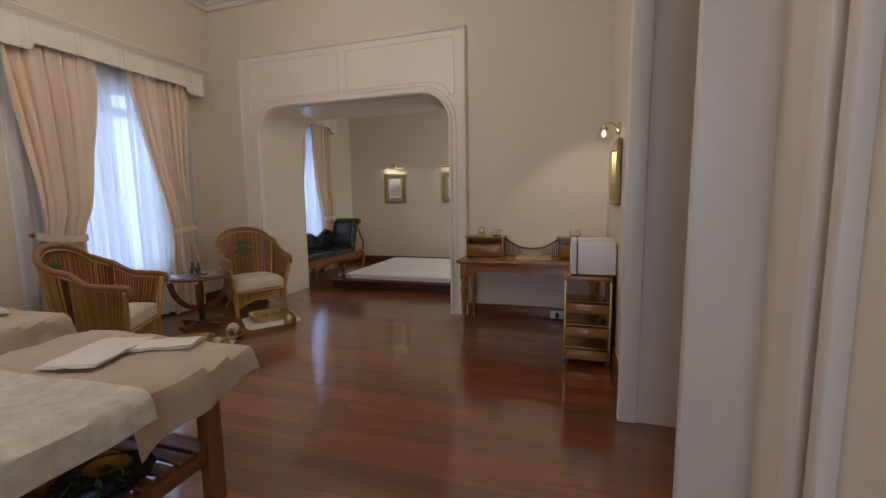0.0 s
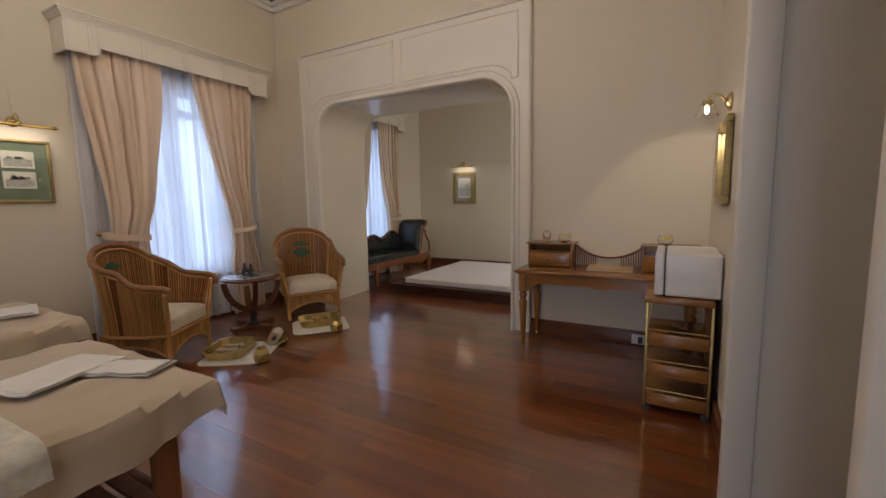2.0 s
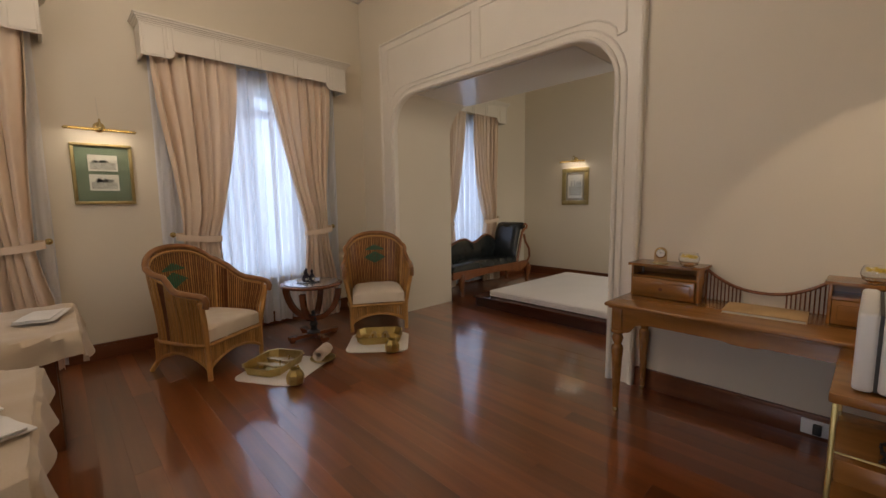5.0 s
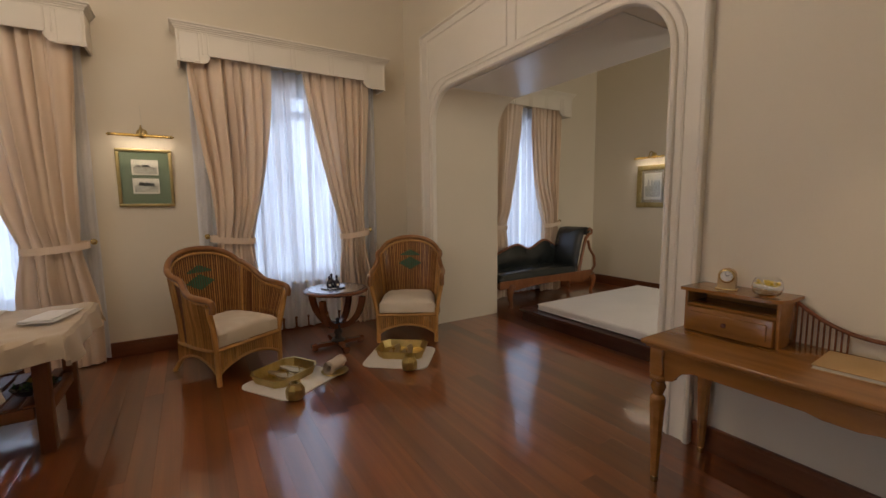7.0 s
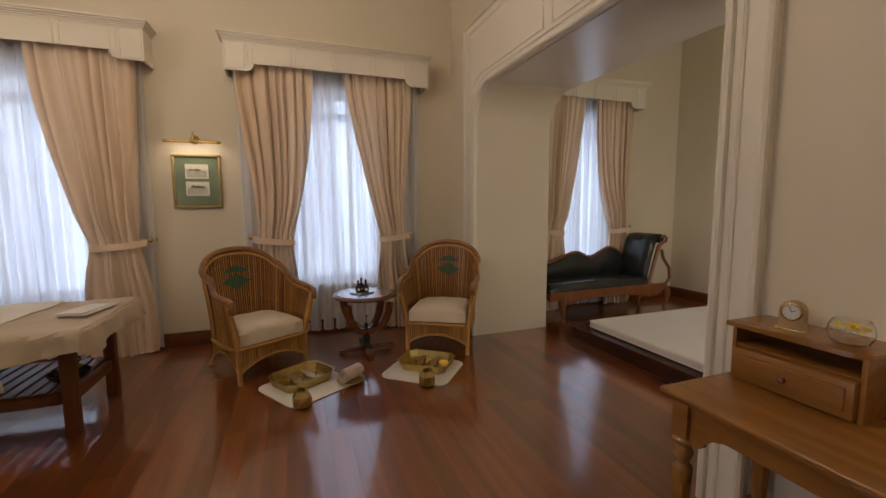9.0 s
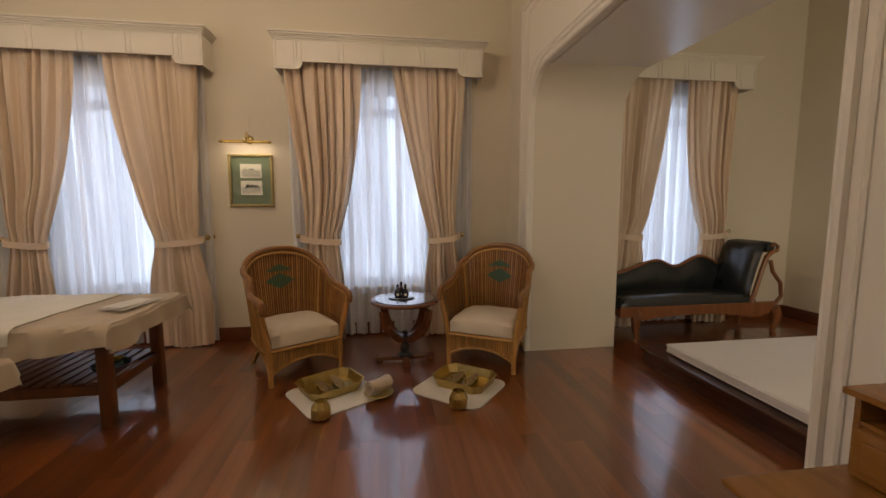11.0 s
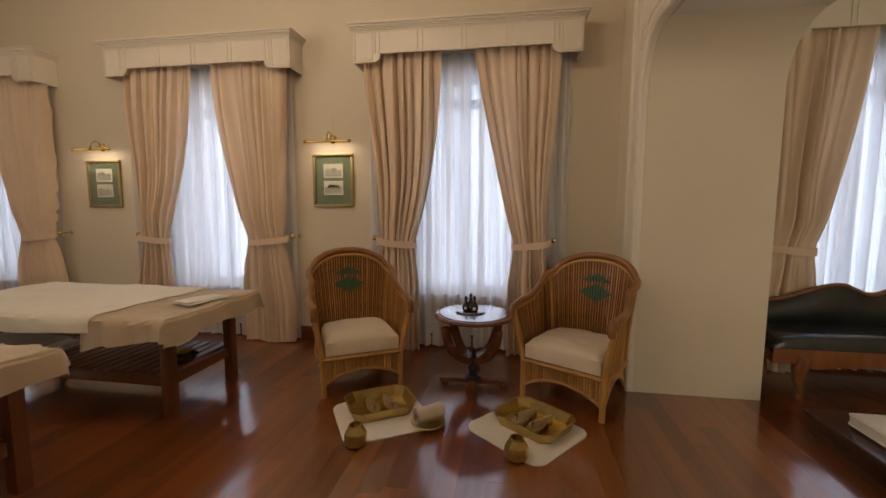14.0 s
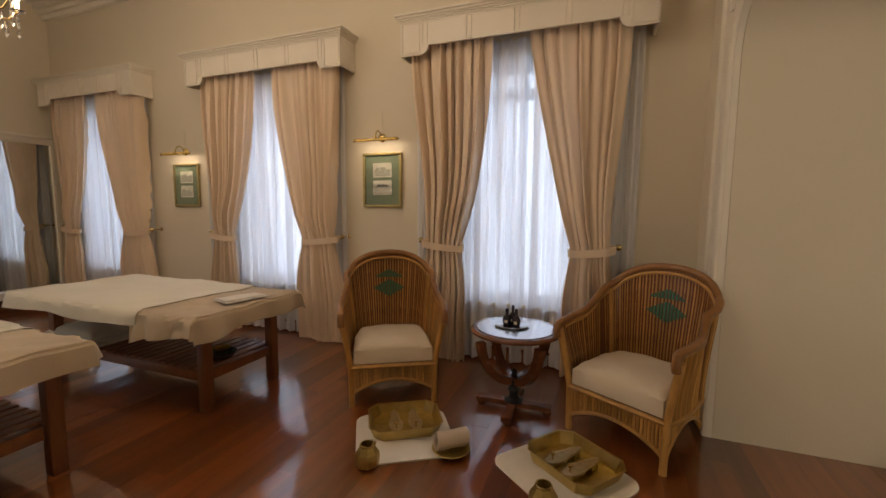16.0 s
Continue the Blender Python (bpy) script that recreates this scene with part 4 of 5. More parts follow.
def puff(u, v):
    a, b = u * 2 - 1, v * 2 - 1
    e = max(0.0, (1 - a ** 4) * (1 - b ** 4)) ** 0.5
    return Vector((0.19 * a * (1 + 0.06 * b * b), 0.27 * b * (1 + 0.06 * a * a), 0.012 + 0.062 * e + 0.006 * noise.noise((a * 3, b * 3, 1))))


bm = grid(bmesh.new(), puff, 20, 24)
r = bmesh.ops.extrude_edge_only(bm, edges=[e for e in bm.edges if e.is_boundary])
for v in r["geom"]:
    if isinstance(v, bmesh.types.BMVert):
        v.co.z = 0.0
bmesh.ops.holes_fill(bm, edges=[e for e in bm.edges if e.is_boundary], sides=0)
o = part("pillow", bm, LINEN)
o.matrix_world = pose(-3.36, 0.02, 0.361, 0, 0, 3)
tagged(o, "flat ivory pillow lying on folded sheets", "pillow")

# ---- pictures and picture lights ----
def picture(x, y, z, w, h, turn, label, green=True):
    """A framed print facing +x before the turn; z is its middle."""
    m = pose(x, y, z, 0, 0, turn)
    p = empty("framed_print", m, label, "picture", "framed prints" if green else "framed engravings")
    fw = 0.028 if green else 0.078
    for a, b, c, d in ((-w / 2, w / 2, h / 2 - fw, h / 2), (-w / 2, w / 2, -h / 2, -h / 2 + fw)):
        bm = bmesh.new()
        box(bm, 0.0, 0.026, a, b, c, d, 0.007)
        part("frame_rail", bm, GOLD, p)
    for s in (-1, 1):
        part("frame_stile", boxed(0.0, 0.025, s * w / 2 - (fw if s > 0 else 0), s * w / 2 + (fw if s < 0 else 0), -h / 2 + fw, h / 2 - fw, 0.006), GOLD, p)
    part("mount", boxed(0.002, 0.010, -w / 2 + fw, w / 2 - fw, -h / 2 + fw, h / 2 - fw), MATG if green else TAUPE, p, "green mount" if green else "taupe mount")
    items = ((0.10, 0.145), (-0.075, 0.145)) if green else ((0.0, h - 0.25),)
    for zc, hh in items:
        ww = 0.21 if green else w - 0.24
        part("print_sheet", boxed(0.010, 0.0125, -ww / 2, ww / 2, zc - hh / 2, zc + hh / 2), PAPER, p, "small grey engraving")
        rr = random.Random(int(1000 * (y + zc)))
        bm = bmesh.new()
        box(bm, 0.0125, 0.0132, -ww / 2 + 0.014, ww / 2 - 0.014, zc - hh * 0.40, zc + hh * 0.02)
        for _ in range(9):
            yy = rr.uniform(-ww / 2 + 0.03, ww / 2 - 0.03)
            k, tall = rr.uniform(0.012, 0.03), hh * rr.uniform(0.05, 0.30)
            vs = [bm.verts.new((0.0131, yy + dy * k, zc + tall * dz)) for dy, dz in ((-1, 0), (-0.8, 0.6), (-0.2, 1), (0.3, 0.9), (0.9, 0.5), (1, 0))]
            bm.faces.new(vs)
        part("engraving", bm, INK, p)
    part("glazing", boxed(0.0165, 0.0175, -w / 2 + fw, w / 2 - fw, -h / 2 + fw, h / 2 - fw), GLASS, p).visible_shadow = False
    # lamp above
    lz = h / 2 + 0.105
    q = empty("picture_light", m @ Matrix.Translation((0, 0, lz)), "lit brass picture light above a framed print", "picture light", "picture lights")
    rot = Matrix.Rotation(radians(90), 3, "Y")
    part("wall_rose", lathe(bmesh.new(), [(0.042, 0), (0.045, 0.006), (0.035, 0.018), (0.02, 0.028), (0.004, 0.032)], 20, (0, 0, 0.04), rot), BRASS, q)
    part("arm", tube(bmesh.new(), [(0.02, 0, 0.045), (0.05, 0, 0.085), (0.09, 0, 0.10), (0.13, 0, 0.07), (0.145, 0, 0.015)], 0.007, 8), BRASS, q)
    part("swivel", lathe(bmesh.new(), [(0.006, -0.02), (0.018, -0.012), (0.02, 0.0), (0.018, 0.012), (0.006, 0.02)], 14, (0.145, 0, 0.012)), BRASS, q)
    if green:
        part("cord", tube(bmesh.new(), [(0.004, 0.004, 0.075), (0.004, 0.0, 0.20), (0.004, -0.003, 0.30)], 0.0022, 6), PAPER, q, "thin pale cord up the wall")
    L = 0.235 if green else 0.23
    bm = bmesh.new()
    k = 10
    rings = []
    for yy in (-L, L):
        rings.append([bm.verts.new((0.145 + 0.015 * math.cos(a), yy, 0.0 + 0.015 * math.sin(a))) for a in (radians(-55 + 270 * i / k) for i in range(k + 1))])
    for i in range(k):
        bm.faces.new((rings[0][i], rings[0][i + 1], rings[1][i + 1], rings[1][i]))
    bmesh.ops.solidify(bm, geom=bm.faces[:], thickness=0.003)
    part("hood", bm, BRASS, q)
    for s in (-1, 1):
        part("finial", lathe(bmesh.new(), [(0.015, 0), (0.017, 0.004), (0.010, 0.010), (0.004, 0.02)], 12, (0.145, s * L, 0), Matrix.Rotation(radians(-90 * s), 3, "X")), BRASS, q)
    part("tube", tube(bmesh.new(), [(0.142, -L + 0.02, 0.004), (0.142, L - 0.02, 0.004)], 0.006, 8), TUBE, q, "glowing warm tube")
    lamp("picture_glow", "AREA", m @ look((0.140, 0, lz - 0.016), (0.03, 0, lz - 0.32)), PICLAMP, (1.0, 0.86, 0.64), 0.40, 0.02)


picture(XW + 0.004, 2.01, 1.71, 0.44, 0.545, 0, "gilt-framed pair of engravings on a green mount", True)
picture(XW + 0.004, -0.75, 1.69, 0.44, 0.53, 0, "gilt-framed pair of engravings on a green mount", True)
picture(-3.79, YF - 0.004, 1.67, 0.52, 0.66, -90, "heavy gilt-framed engraving on the far wall", False)
picture(-2.42, YF - 0.004, 1.67, 0.52, 0.66, -90, "heavy gilt-framed engraving on the far wall", False)

# picture frame given a mirror pane, and glass wall light beside the desk
mr = empty("gilt_mirror", pose(XR - 0.004, 3.78, 1.60, 0, 0, 180), "narrow gilt picture frame with a mirrored pane, hung on the side wall", "mirror")
for z0, z1 in ((0.21, 0.26), (-0.26, -0.21)):
    part("frame_rail", boxed(0, 0.035, -0.28, 0.28, z0, z1, 0.01), GOLD, mr)
for s in (-1, 1):
    part("frame_stile", boxed(0, 0.034, s * 0.28 - (0.05 if s > 0 else 0), s * 0.28 + (0.05 if s < 0 else 0), -0.21, 0.21, 0.01), GOLD, mr)
part("mirrored_pane", boxed(0.004, 0.012, -0.23, 0.23, -0.21, 0.21), MIRROR, mr)

sc = empty("wall_sconce", pose(XR - 0.002, 3.70, 1.955, 0, 0, 180), "brass wall light with a clear glass bell shade", "wall light")
rot = Matrix.Rotation(radians(90), 3, "Y")
part("wall_rose", lathe(bmesh.new(), [(0.05, 0), (0.054, 0.008), (0.04, 0.022), (0.018, 0.035), (0.004, 0.04)], 24, (0, 0, 0), rot), BRASS, sc)
part("arm", tube(bmesh.new(), [(0.03, 0, 0), (0.05, 0, 0.035), (0.085, 0, 0.055), (0.115, 0, 0.045), (0.125, 0, 0.02)], 0.008, 10), BRASS, sc)
part("lamp_holder", lathe(bmesh.new(), [(0.016, 0.02), (0.026, 0.012), (0.028, -0.015), (0.020, -0.022)], 18, (0.125, 0, 0.008)), BRASS, sc)
part("glass_shade", lathe(bmesh.new(), [(0.026, 0.005), (0.042, -0.02), (0.052, -0.055), (0.062, -0.085), (0.060, -0.086), (0.049, -0.055), (0.039, -0.02), (0.023, 0.003)], 28, (0.125, 0, 0.008)), GLASS, sc).visible_shadow = False
part("bulb", lathe(bmesh.new(), [(0.008, -0.020), (0.011, -0.035), (0.013, -0.050), (0.009, -0.062), (0.003, -0.068)], 16, (0.125, 0, 0.008)), BULB, sc, "lit clear bulb").visible_shadow = False
lamp("sconce_light", "SPOT", look((XR - 0.127, 3.70, 1.90), (XR - 0.10, 4.78, 1.08)), SCONCE, (1.0, 0.80, 0.55), 0.02)

# ---- writing desk ----
dk = empty("writing_desk", Matrix.Translation((-0.44, 4.51, 0)), "honey-coloured wooden writing desk with turned legs and gallery", "desk")
DX, DY = 0.75, 0.285
bm = bmesh.new()
box(bm, -DX, DX, -DY, DY, 0.726, 0.75, 0.009, 3)
box(bm, -DX + 0.02, DX - 0.02, -DY + 0.02, DY - 0.02, 0.712, 0.726, 0.004)
part("desktop", bm, DESKW, dk)
part("back_apron", boxed(-DX + 0.06, DX - 0.06, DY - 0.05, DY - 0.03, 0.62, 0.712), DESKW, dk)
for s in (-1, 1):
    part("side_apron", boxed(s * (DX - 0.05) - 0.01, s * (DX - 0.05) + 0.01, -DY + 0.05, DY - 0.05, 0.61, 0.712), DESKW, dk)
# front apron with shaped lower edge
out = [(-DX + 0.05, 0.712), (-DX + 0.05, 0.585)]
for i in range(9):
    a = math.pi * i / 8
    out.append((-DX + 0.115 + 0.05 * -math.cos(a), 0.585 - 0.028 * math.sin(a)))
out += [(-DX + 0.19, 0.615), (-DX + 0.24, 0.633), (-0.10, 0.633), (-0.05, 0.622), (0.05, 0.622), (0.10, 0.633)]
out += [(DX - 0.24, 0.633), (DX - 0.19, 0.615)] + [(DX - 0.115 + 0.05 * -math.cos(math.pi * i / 8), 0.585 - 0.028 * math.sin(math.pi * i / 8)) for i in range(9)]
out += [(DX - 0.05, 0.585), (DX - 0.05, 0.712)]
part("front_apron", prism(bmesh.new(), out, 0.02, Matrix(((1, 0, 0, 0), (0, 0, 1, -DY + 0.04), (0, 1, 0, 0), (0, 0, 0, 1)))), DESKW, dk)
for sx in (-1, 1):
    for sy in (-1, 1):
        lx, ly = sx * (DX - 0.075), sy * (DY - 0.055)
        bm = bmesh.new()
        box(bm, lx - 0.032, lx + 0.032, ly - 0.032, ly + 0.032, 0.575, 0.715, 0.004)
        lathe(bm, [(0.032, 0.575), (0.043, 0.565), (0.043, 0.552), (0.026, 0.540), (0.036, 0.515), (0.028, 0.488), (0.022, 0.470), (0.034, 0.458), (0.037, 0.445), (0.035, 0.40)], 20, (lx, ly, 0))
        lathe(bm, [(0.018, 0.03), (0.037, 0.44)], 8, (lx, ly, 0))
        leg = part("leg", bm, DESKW, dk)
        part("brass_ferrule", lathe(bmesh.new(), [(0.012, 0), (0.017, 0.004), (0.019, 0.032), (0.018, 0.034)], 14, (lx, ly, 0)), BRASS, leg)
for s in (-1, 1):
    x0, x1 = (-DX + 0.03, -DX + 0.45) if s < 0 else (DX - 0.45, DX - 0.03)
    bm = bmesh.new()
    prism(bm, [(x0 - 0.015, 0.045), (x1 - 0.05 + (0.06 if s > 0 else 0), 0.045), (x1 + 0.005, 0.075), (x1 + 0.015, 0.13), (x1 + 0.015, DY), (x0 - 0.015, DY)], 0.017, Matrix.Translation((0, 0, 0.962)))
    part("cubby_top", bm, DESKW, dk)
    for x in (x0, x1 - 0.015):
        part("cubby_side", boxed(x, x + 0.015, 0.065, DY - 0.01, 0.75, 0.962, 0.002), DESKW, dk)
    part("cubby_back", boxed(x0 + 0.015, x1 - 0.015, DY - 0.022, DY - 0.011, 0.75, 0.962), DESKW, dk)
    part("cubby_shelf", boxed(x0 + 0.015, x1 - 0.015, 0.07, DY - 0.022, 0.885, 0.897), DESKW, dk)
    dr = part("small_drawer", boxed(x0 + 0.018, x1 - 0.018, 0.045, DY - 0.03, 0.755, 0.882, 0.006), DESKW, dk)
    part("drawer_panel", boxed(x0 + 0.04, x1 - 0.04, 0.036, 0.05, 0.778, 0.860, 0.006), DESKW, dr)
    part("drawer_knob", lathe(bmesh.new(), [(0.006, 0), (0.006, 0.010), (0.012, 0.016), (0.010, 0.024), (0.003, 0.027)], 14, ((x0 + x1) / 2, 0.037, 0.82), Matrix.Rotation(radians(90), 3, "X")), ROSE, dr)


def sag(x):
    k = abs(x) / (DX - 0.44)
    return 0.83 + 0.125 * k ** 2.2


xs = [-(DX - 0.43) + 2 * (DX - 0.43) * i / 28 for i in range(29)]
part("gallery_rail", tube(bmesh.new(), [(x, DY - 0.03, min(0.955, sag(x) + 0.002)) for x in xs], 0.010, 8), ROSE, dk, "curved gallery rail")
for i in range(30):
    x = -(DX - 0.45) + 2 * (DX - 0.45) * i / 29
    if abs(x) > 0.10:
        part("gallery_spindle", tube(bmesh.new(), [(x, DY - 0.03, 0.75), (x, DY - 0.03, min(0.95, sag(x)))], 0.0042, 6), ROSE, dk)

# things on the desk
fo = empty("desk_folder", pose(-0.40, 4.58, 0.75, 0, 0, 3), "tan leather stationery folder lying on the desk", "folder")
part("cover", boxed(-0.19, 0.19, -0.13, 0.13, 0.014, 0.020, 0.003), BOOK, fo)
part("pages", boxed(-0.185, 0.185, -0.125, 0.125, 0.003, 0.014), PAPER, fo)
part("back_cover", boxed(-0.19, 0.19, -0.13, 0.13, 0.0, 0.003), BOOK, fo)
ck = empty("mantel_clock", pose(-1.00, 4.66, 0.979, 0, 0, -76) @ Matrix.Scale(0.86, 4), "small arched wooden desk clock with brass bezel", "clock")
out = [(-0.045, 0), (0.045, 0)] + [(0.045 * math.cos(a), 0.075 + 0.045 * math.sin(a)) for a in (math.pi * i / 14 for i in range(15))]
mm = Matrix(((0, 0, 1, -0.02), (1, 0, 0, 0), (0, 1, 0, 0.008), (0, 0, 0, 1)))
part("case", prism(bmesh.new(), out, 0.045, mm), BOOK, ck)
part("base_strip", boxed(-0.03, 0.035, -0.055, 0.055, 0, 0.008, 0.002), BRASS, ck)
rot = Matrix.Rotation(radians(90), 3, "Y")
part("bezel", lathe(bmesh.new(), [(0.038, 0.0), (0.040, 0.006), (0.034, 0.009), (0.031, 0.006)], 28, (0.024, 0, 0.083), rot), BRASS, ck)
dial = part("dial", lathe(bmesh.new(), [(0.031, 0.0), (0.031, 0.004)], 28, (0.027, 0, 0.083), rot), DIAL, ck)
for a, l in ((60, 0.016), (-20, 0.023)):
    q = radians(a)
    part("clock_hand", tube(bmesh.new(), [(0.0322, 0, 0.083), (0.0322, l * math.sin(q), 0.083 + l * math.cos(q))], 0.0013, 5), BLACK, dial)
for i in range(12):
    q = radians(30 * i)
    part("hour_mark", tube(bmesh.new(), [(0.0318, 0.024 * math.sin(q), 0.083 + 0.024 * math.cos(q)), (0.0318, 0.028 * math.sin(q), 0.083 + 0.028 * math.cos(q))], 0.0011, 5), BLACK, dial)


def glass_bowl(x, y, z):
    b = empty("glass_bowl", Matrix.Translation((x, y, z)), "small clear glass bowl of yellow petals on the desk", "bowl", "petal bowls")
    bowl = part("bowl", lathe(bmesh.new(), [(0.028, 0), (0.050, 0.012), (0.062, 0.042), (0.057, 0.070), (0.048, 0.086), (0.046, 0.086), (0.055, 0.070), (0.060, 0.042), (0.048, 0.015), (0.0, 0.004)], 28), GLASS, b)
    bowl.visible_shadow = False
    rr = random.Random(8)
    bm = bmesh.new()
    for i in range(110):
        q, k = rr.uniform(0, 6.3), 0.042 * rr.random() ** 0.5
        a = Vector((k * math.cos(q), k * math.sin(q), 0.048 + rr.uniform(0, 0.022)))
        d = Vector((rr.uniform(-1, 1), rr.uniform(-1, 1), rr.uniform(-0.2, 0.8))).normalized() * 0.016
        s = d.cross(Vector((0.3, 0.2, 1))).normalized() * 0.009
        bm.faces.new([bm.verts.new(p) for p in (a, a + d * 0.5 + s, a + d, a + d * 0.5 - s)])
    part("petals", bm, YELLOW, b)


glass_bowl(-0.82, 4.64, 0.979)
glass_bowl(0.03, 4.66, 0.979)

# ---- trolley with the small refrigerator ----
tr = empty("tea_trolley", Matrix.Translation((0.135, 3.80, 0)), "wooden trolley with brass posts and open shelves", "trolley")
TX, TY = 0.185, 0.30
part("trolley_top", boxed(-TX - 0.01, TX, -TY - 0.01, TY, 0.725, 0.76, 0.006), DESKW, tr)
for z in (0.06, 0.255, 0.455):
    part("shelf", boxed(-TX + 0.005, TX - 0.005, -TY + 0.005, TY - 0.005, z, z + 0.02, 0.003), DESKW, tr)
    part("shelf_front", boxed(-TX + 0.02, TX - 0.02, -TY - 0.004, -TY + 0.012, z - 0.005, z + 0.075, 0.003), DESKW, tr)
    part("gallery_bar", tube(bmesh.new(), [(-TX, -TY - 0.004, z + 0.10), (TX, -TY - 0.004, z + 0.10)], 0.004, 8), OLDBR, tr, "thin brass gallery bar")
part("back_panel", boxed(TX - 0.012, TX, -TY + 0.015, TY - 0.015, 0.08, 0.725), TEAK, tr)
for sx in (-1, 1):
    for sy in (-1, 1):
        p = part("post", boxed(sx * (TX - 0.008) - 0.008, sx * (TX - 0.008) + 0.008, sy * TY - 0.008, sy * TY + 0.008, 0.045, 0.725, 0.003), OLDBR, tr, "brass corner post")
        part("castor", lathe(bmesh.new(), [(0.014, -0.010), (0.023, -0.006), (0.023, 0.006), (0.014, 0.010)], 16, (sx * (TX - 0.02), sy * (TY - 0.02), 0.0235), Matrix.Rotation(radians(90), 3, "X")), RUBBER, p)
fr = empty("mini_fridge", Matrix.Translation((0.165, 3.80, 0.76)), "small white refrigerator with rounded corners on a trolley", "refrigerator")
part("cabinet", boxed(-0.115, 0.185, -0.26, 0.26, 0.008, 0.28, 0.016, 3), FRIDGE, fr)
part("door", boxed(-0.175, -0.122, -0.26, 0.26, 0.008, 0.28, 0.014, 3), FRIDGE, fr)
part("door_seal", boxed(-0.1235, -0.1135, -0.252, 0.252, 0.014, 0.274), RUBBER, fr)
for sx in (-1, 1):
    for sy in (-1, 1):
        part("foot", lathe(bmesh.new(), [(0.014, 0), (0.016, 0.003), (0.016, 0.010)], 12, (sx * 0.11, sy * 0.2, 0)), BLACK, fr)
cable = part("power_cable", tube(bmesh.new(), [(0.15 + 0.07 * math.cos(a * 1.3), 3.72 + 0.09 * math.sin(a), 0.481 + 0.012 * (i % 3)) for i, a in enumerate(x * 0.45 for x in range(34))], 0.0045, 6), BLACK)
tagged(cable, "coiled black power cable lying on the trolley shelf", "cable")
ps = empty("power_socket", Matrix.Translation((-0.14, YA0 - 0.030, 0.075)), "white double wall socket set in the skirting", "socket")
part("plate", boxed(-0.075, 0.075, -0.012, 0.0, -0.045, 0.045, 0.004), FRIDGE, ps)
part("plug", boxed(-0.02, 0.02, -0.045, -0.012, -0.03, 0.03, 0.006), BLACK, ps, "black plug")

# ---- second room: platform bed and chaise longue ----
pf = empty("low_platform", Matrix.Translation((-2.55, 7.0, 0)), "low dark polished wooden platform under a mattress", "platform")
part("deck", boxed(-1.18, 1.3, -1.27, 1.15, 0.115, 0.145, 0.004), DARKW, pf)
part("plinth", boxed(-1.15, 1.28, -1.24, 1.12, 0, 0.115), DARKW, pf)
mt = boxed(-0.98, 1.02, -1.16, 0.84, 0.0, 0.085, 0.028, 4)
mo = empty("mattress", pose(-2.55, 7.0, 0.145), "thin white covered mattress on a low platform", "mattress")
part("pad", mt, MATTR, mo)
for z in (0.016, 0.070):
    part("piping", tube(bmesh.new(), [(0.02 + x, -0.16 + y, z) for x, y in rounded(2.004, 2.004, 0.03, 4)], 0.005, 6, closed=True), MATTR, mo)

cl = empty("chaise_longue", Matrix.Translation((-4.43, 6.85, 0)) @ Matrix.Diagonal((1, 1, 1.06, 1)), "carved wooden chaise longue upholstered in dark green leather", "chaise longue")
CW, L0, L1 = 0.235, -1.05, 0.80
def seat_top(u, v):
    a, b = u * 2 - 1, v
    y = L0 + (L1 - 0.24 - L0) * b
    e = (1 - abs(a) ** 6) * (1 - abs(2 * b - 1) ** 14)
    return Vector((a * CW, y, 0.385 + 0.075 * max(0, e) ** 0.4 + 0.012 * math.sin(b * 3.1)))
bm = grid(bmesh.new(), seat_top, 22, 40)
r = bmesh.ops.extrude_edge_only(bm, edges=[e for e in bm.edges if e.is_boundary])
for v in r["geom"]:
    if isinstance(v, bmesh.types.BMVert):
        v.co.z = 0.335
part("seat", bm, LEATH, cl)
for s in (-1, 1):
    out = [(L0, 0.365), (L0, 0.26), (L0 + 0.12, 0.265), (L0 + 0.30, 0.225), (L0 + 0.42, 0.245), (L0 + 0.75, 0.265), (L1 - 0.75, 0.265), (L1 - 0.42, 0.235), (L1 - 0.22, 0.20), (L1 - 0.06, 0.26), (L1 + 0.02, 0.365)]
    part("seat_rail", prism(bmesh.new(), out, 0.035, Matrix(((0, 0, 1, s * (CW - 0.005) - 0.0175), (1, 0, 0, 0), (0, 1, 0, 0), (0, 0, 0, 1)))), TEAK, cl)
part("end_rail", boxed(-CW + 0.02, CW - 0.02, L0 - 0.01, L0 + 0.025, 0.27, 0.345, 0.006), TEAK, cl)
for sx in (-1, 1):
    for y, d in ((-0.83, -1), (0.80, 1)):
        x = sx * (CW - 0.01)
        part("cabriole_leg", tube(bmesh.new(), [(x, y, 0.30), (x + sx * 0.012, y + d * 0.035, 0.23), (x + sx * 0.005, y + d * 0.03, 0.13), (x, y + d * 0.005, 0.05), (x, y + d * 0.02, 0.0)], [0.055, 0.050, 0.036, 0.024, 0.032], 10), TEAK, cl)
# scrolled head end
prof = [(L1 - 0.32, 0.42), (L1 - 0.29, 0.55), (L1 - 0.245, 0.72), (L1 - 0.20, 0.86), (L1 - 0.16, 0.935)]
def head(u, v):
    k = u * (len(prof) - 1)
    i = min(int(k), len(prof) - 2)
    f = k - i
    y = prof[i][0] + (prof[i + 1][0] - prof[i][0]) * f
    z = prof[i][1] + (prof[i + 1][1] - prof[i][1]) * f
    b = (v * 2 - 1)
    puff = 0.035 * (1 - abs(b) ** 6) * (1 - abs(2 * u - 1) ** 6)
    return Vector((b * (CW - 0.01), y - puff, z + puff * 0.5))
part("headrest", grid(bmesh.new(), head, 20, 20, 0.06), LEATH, cl)
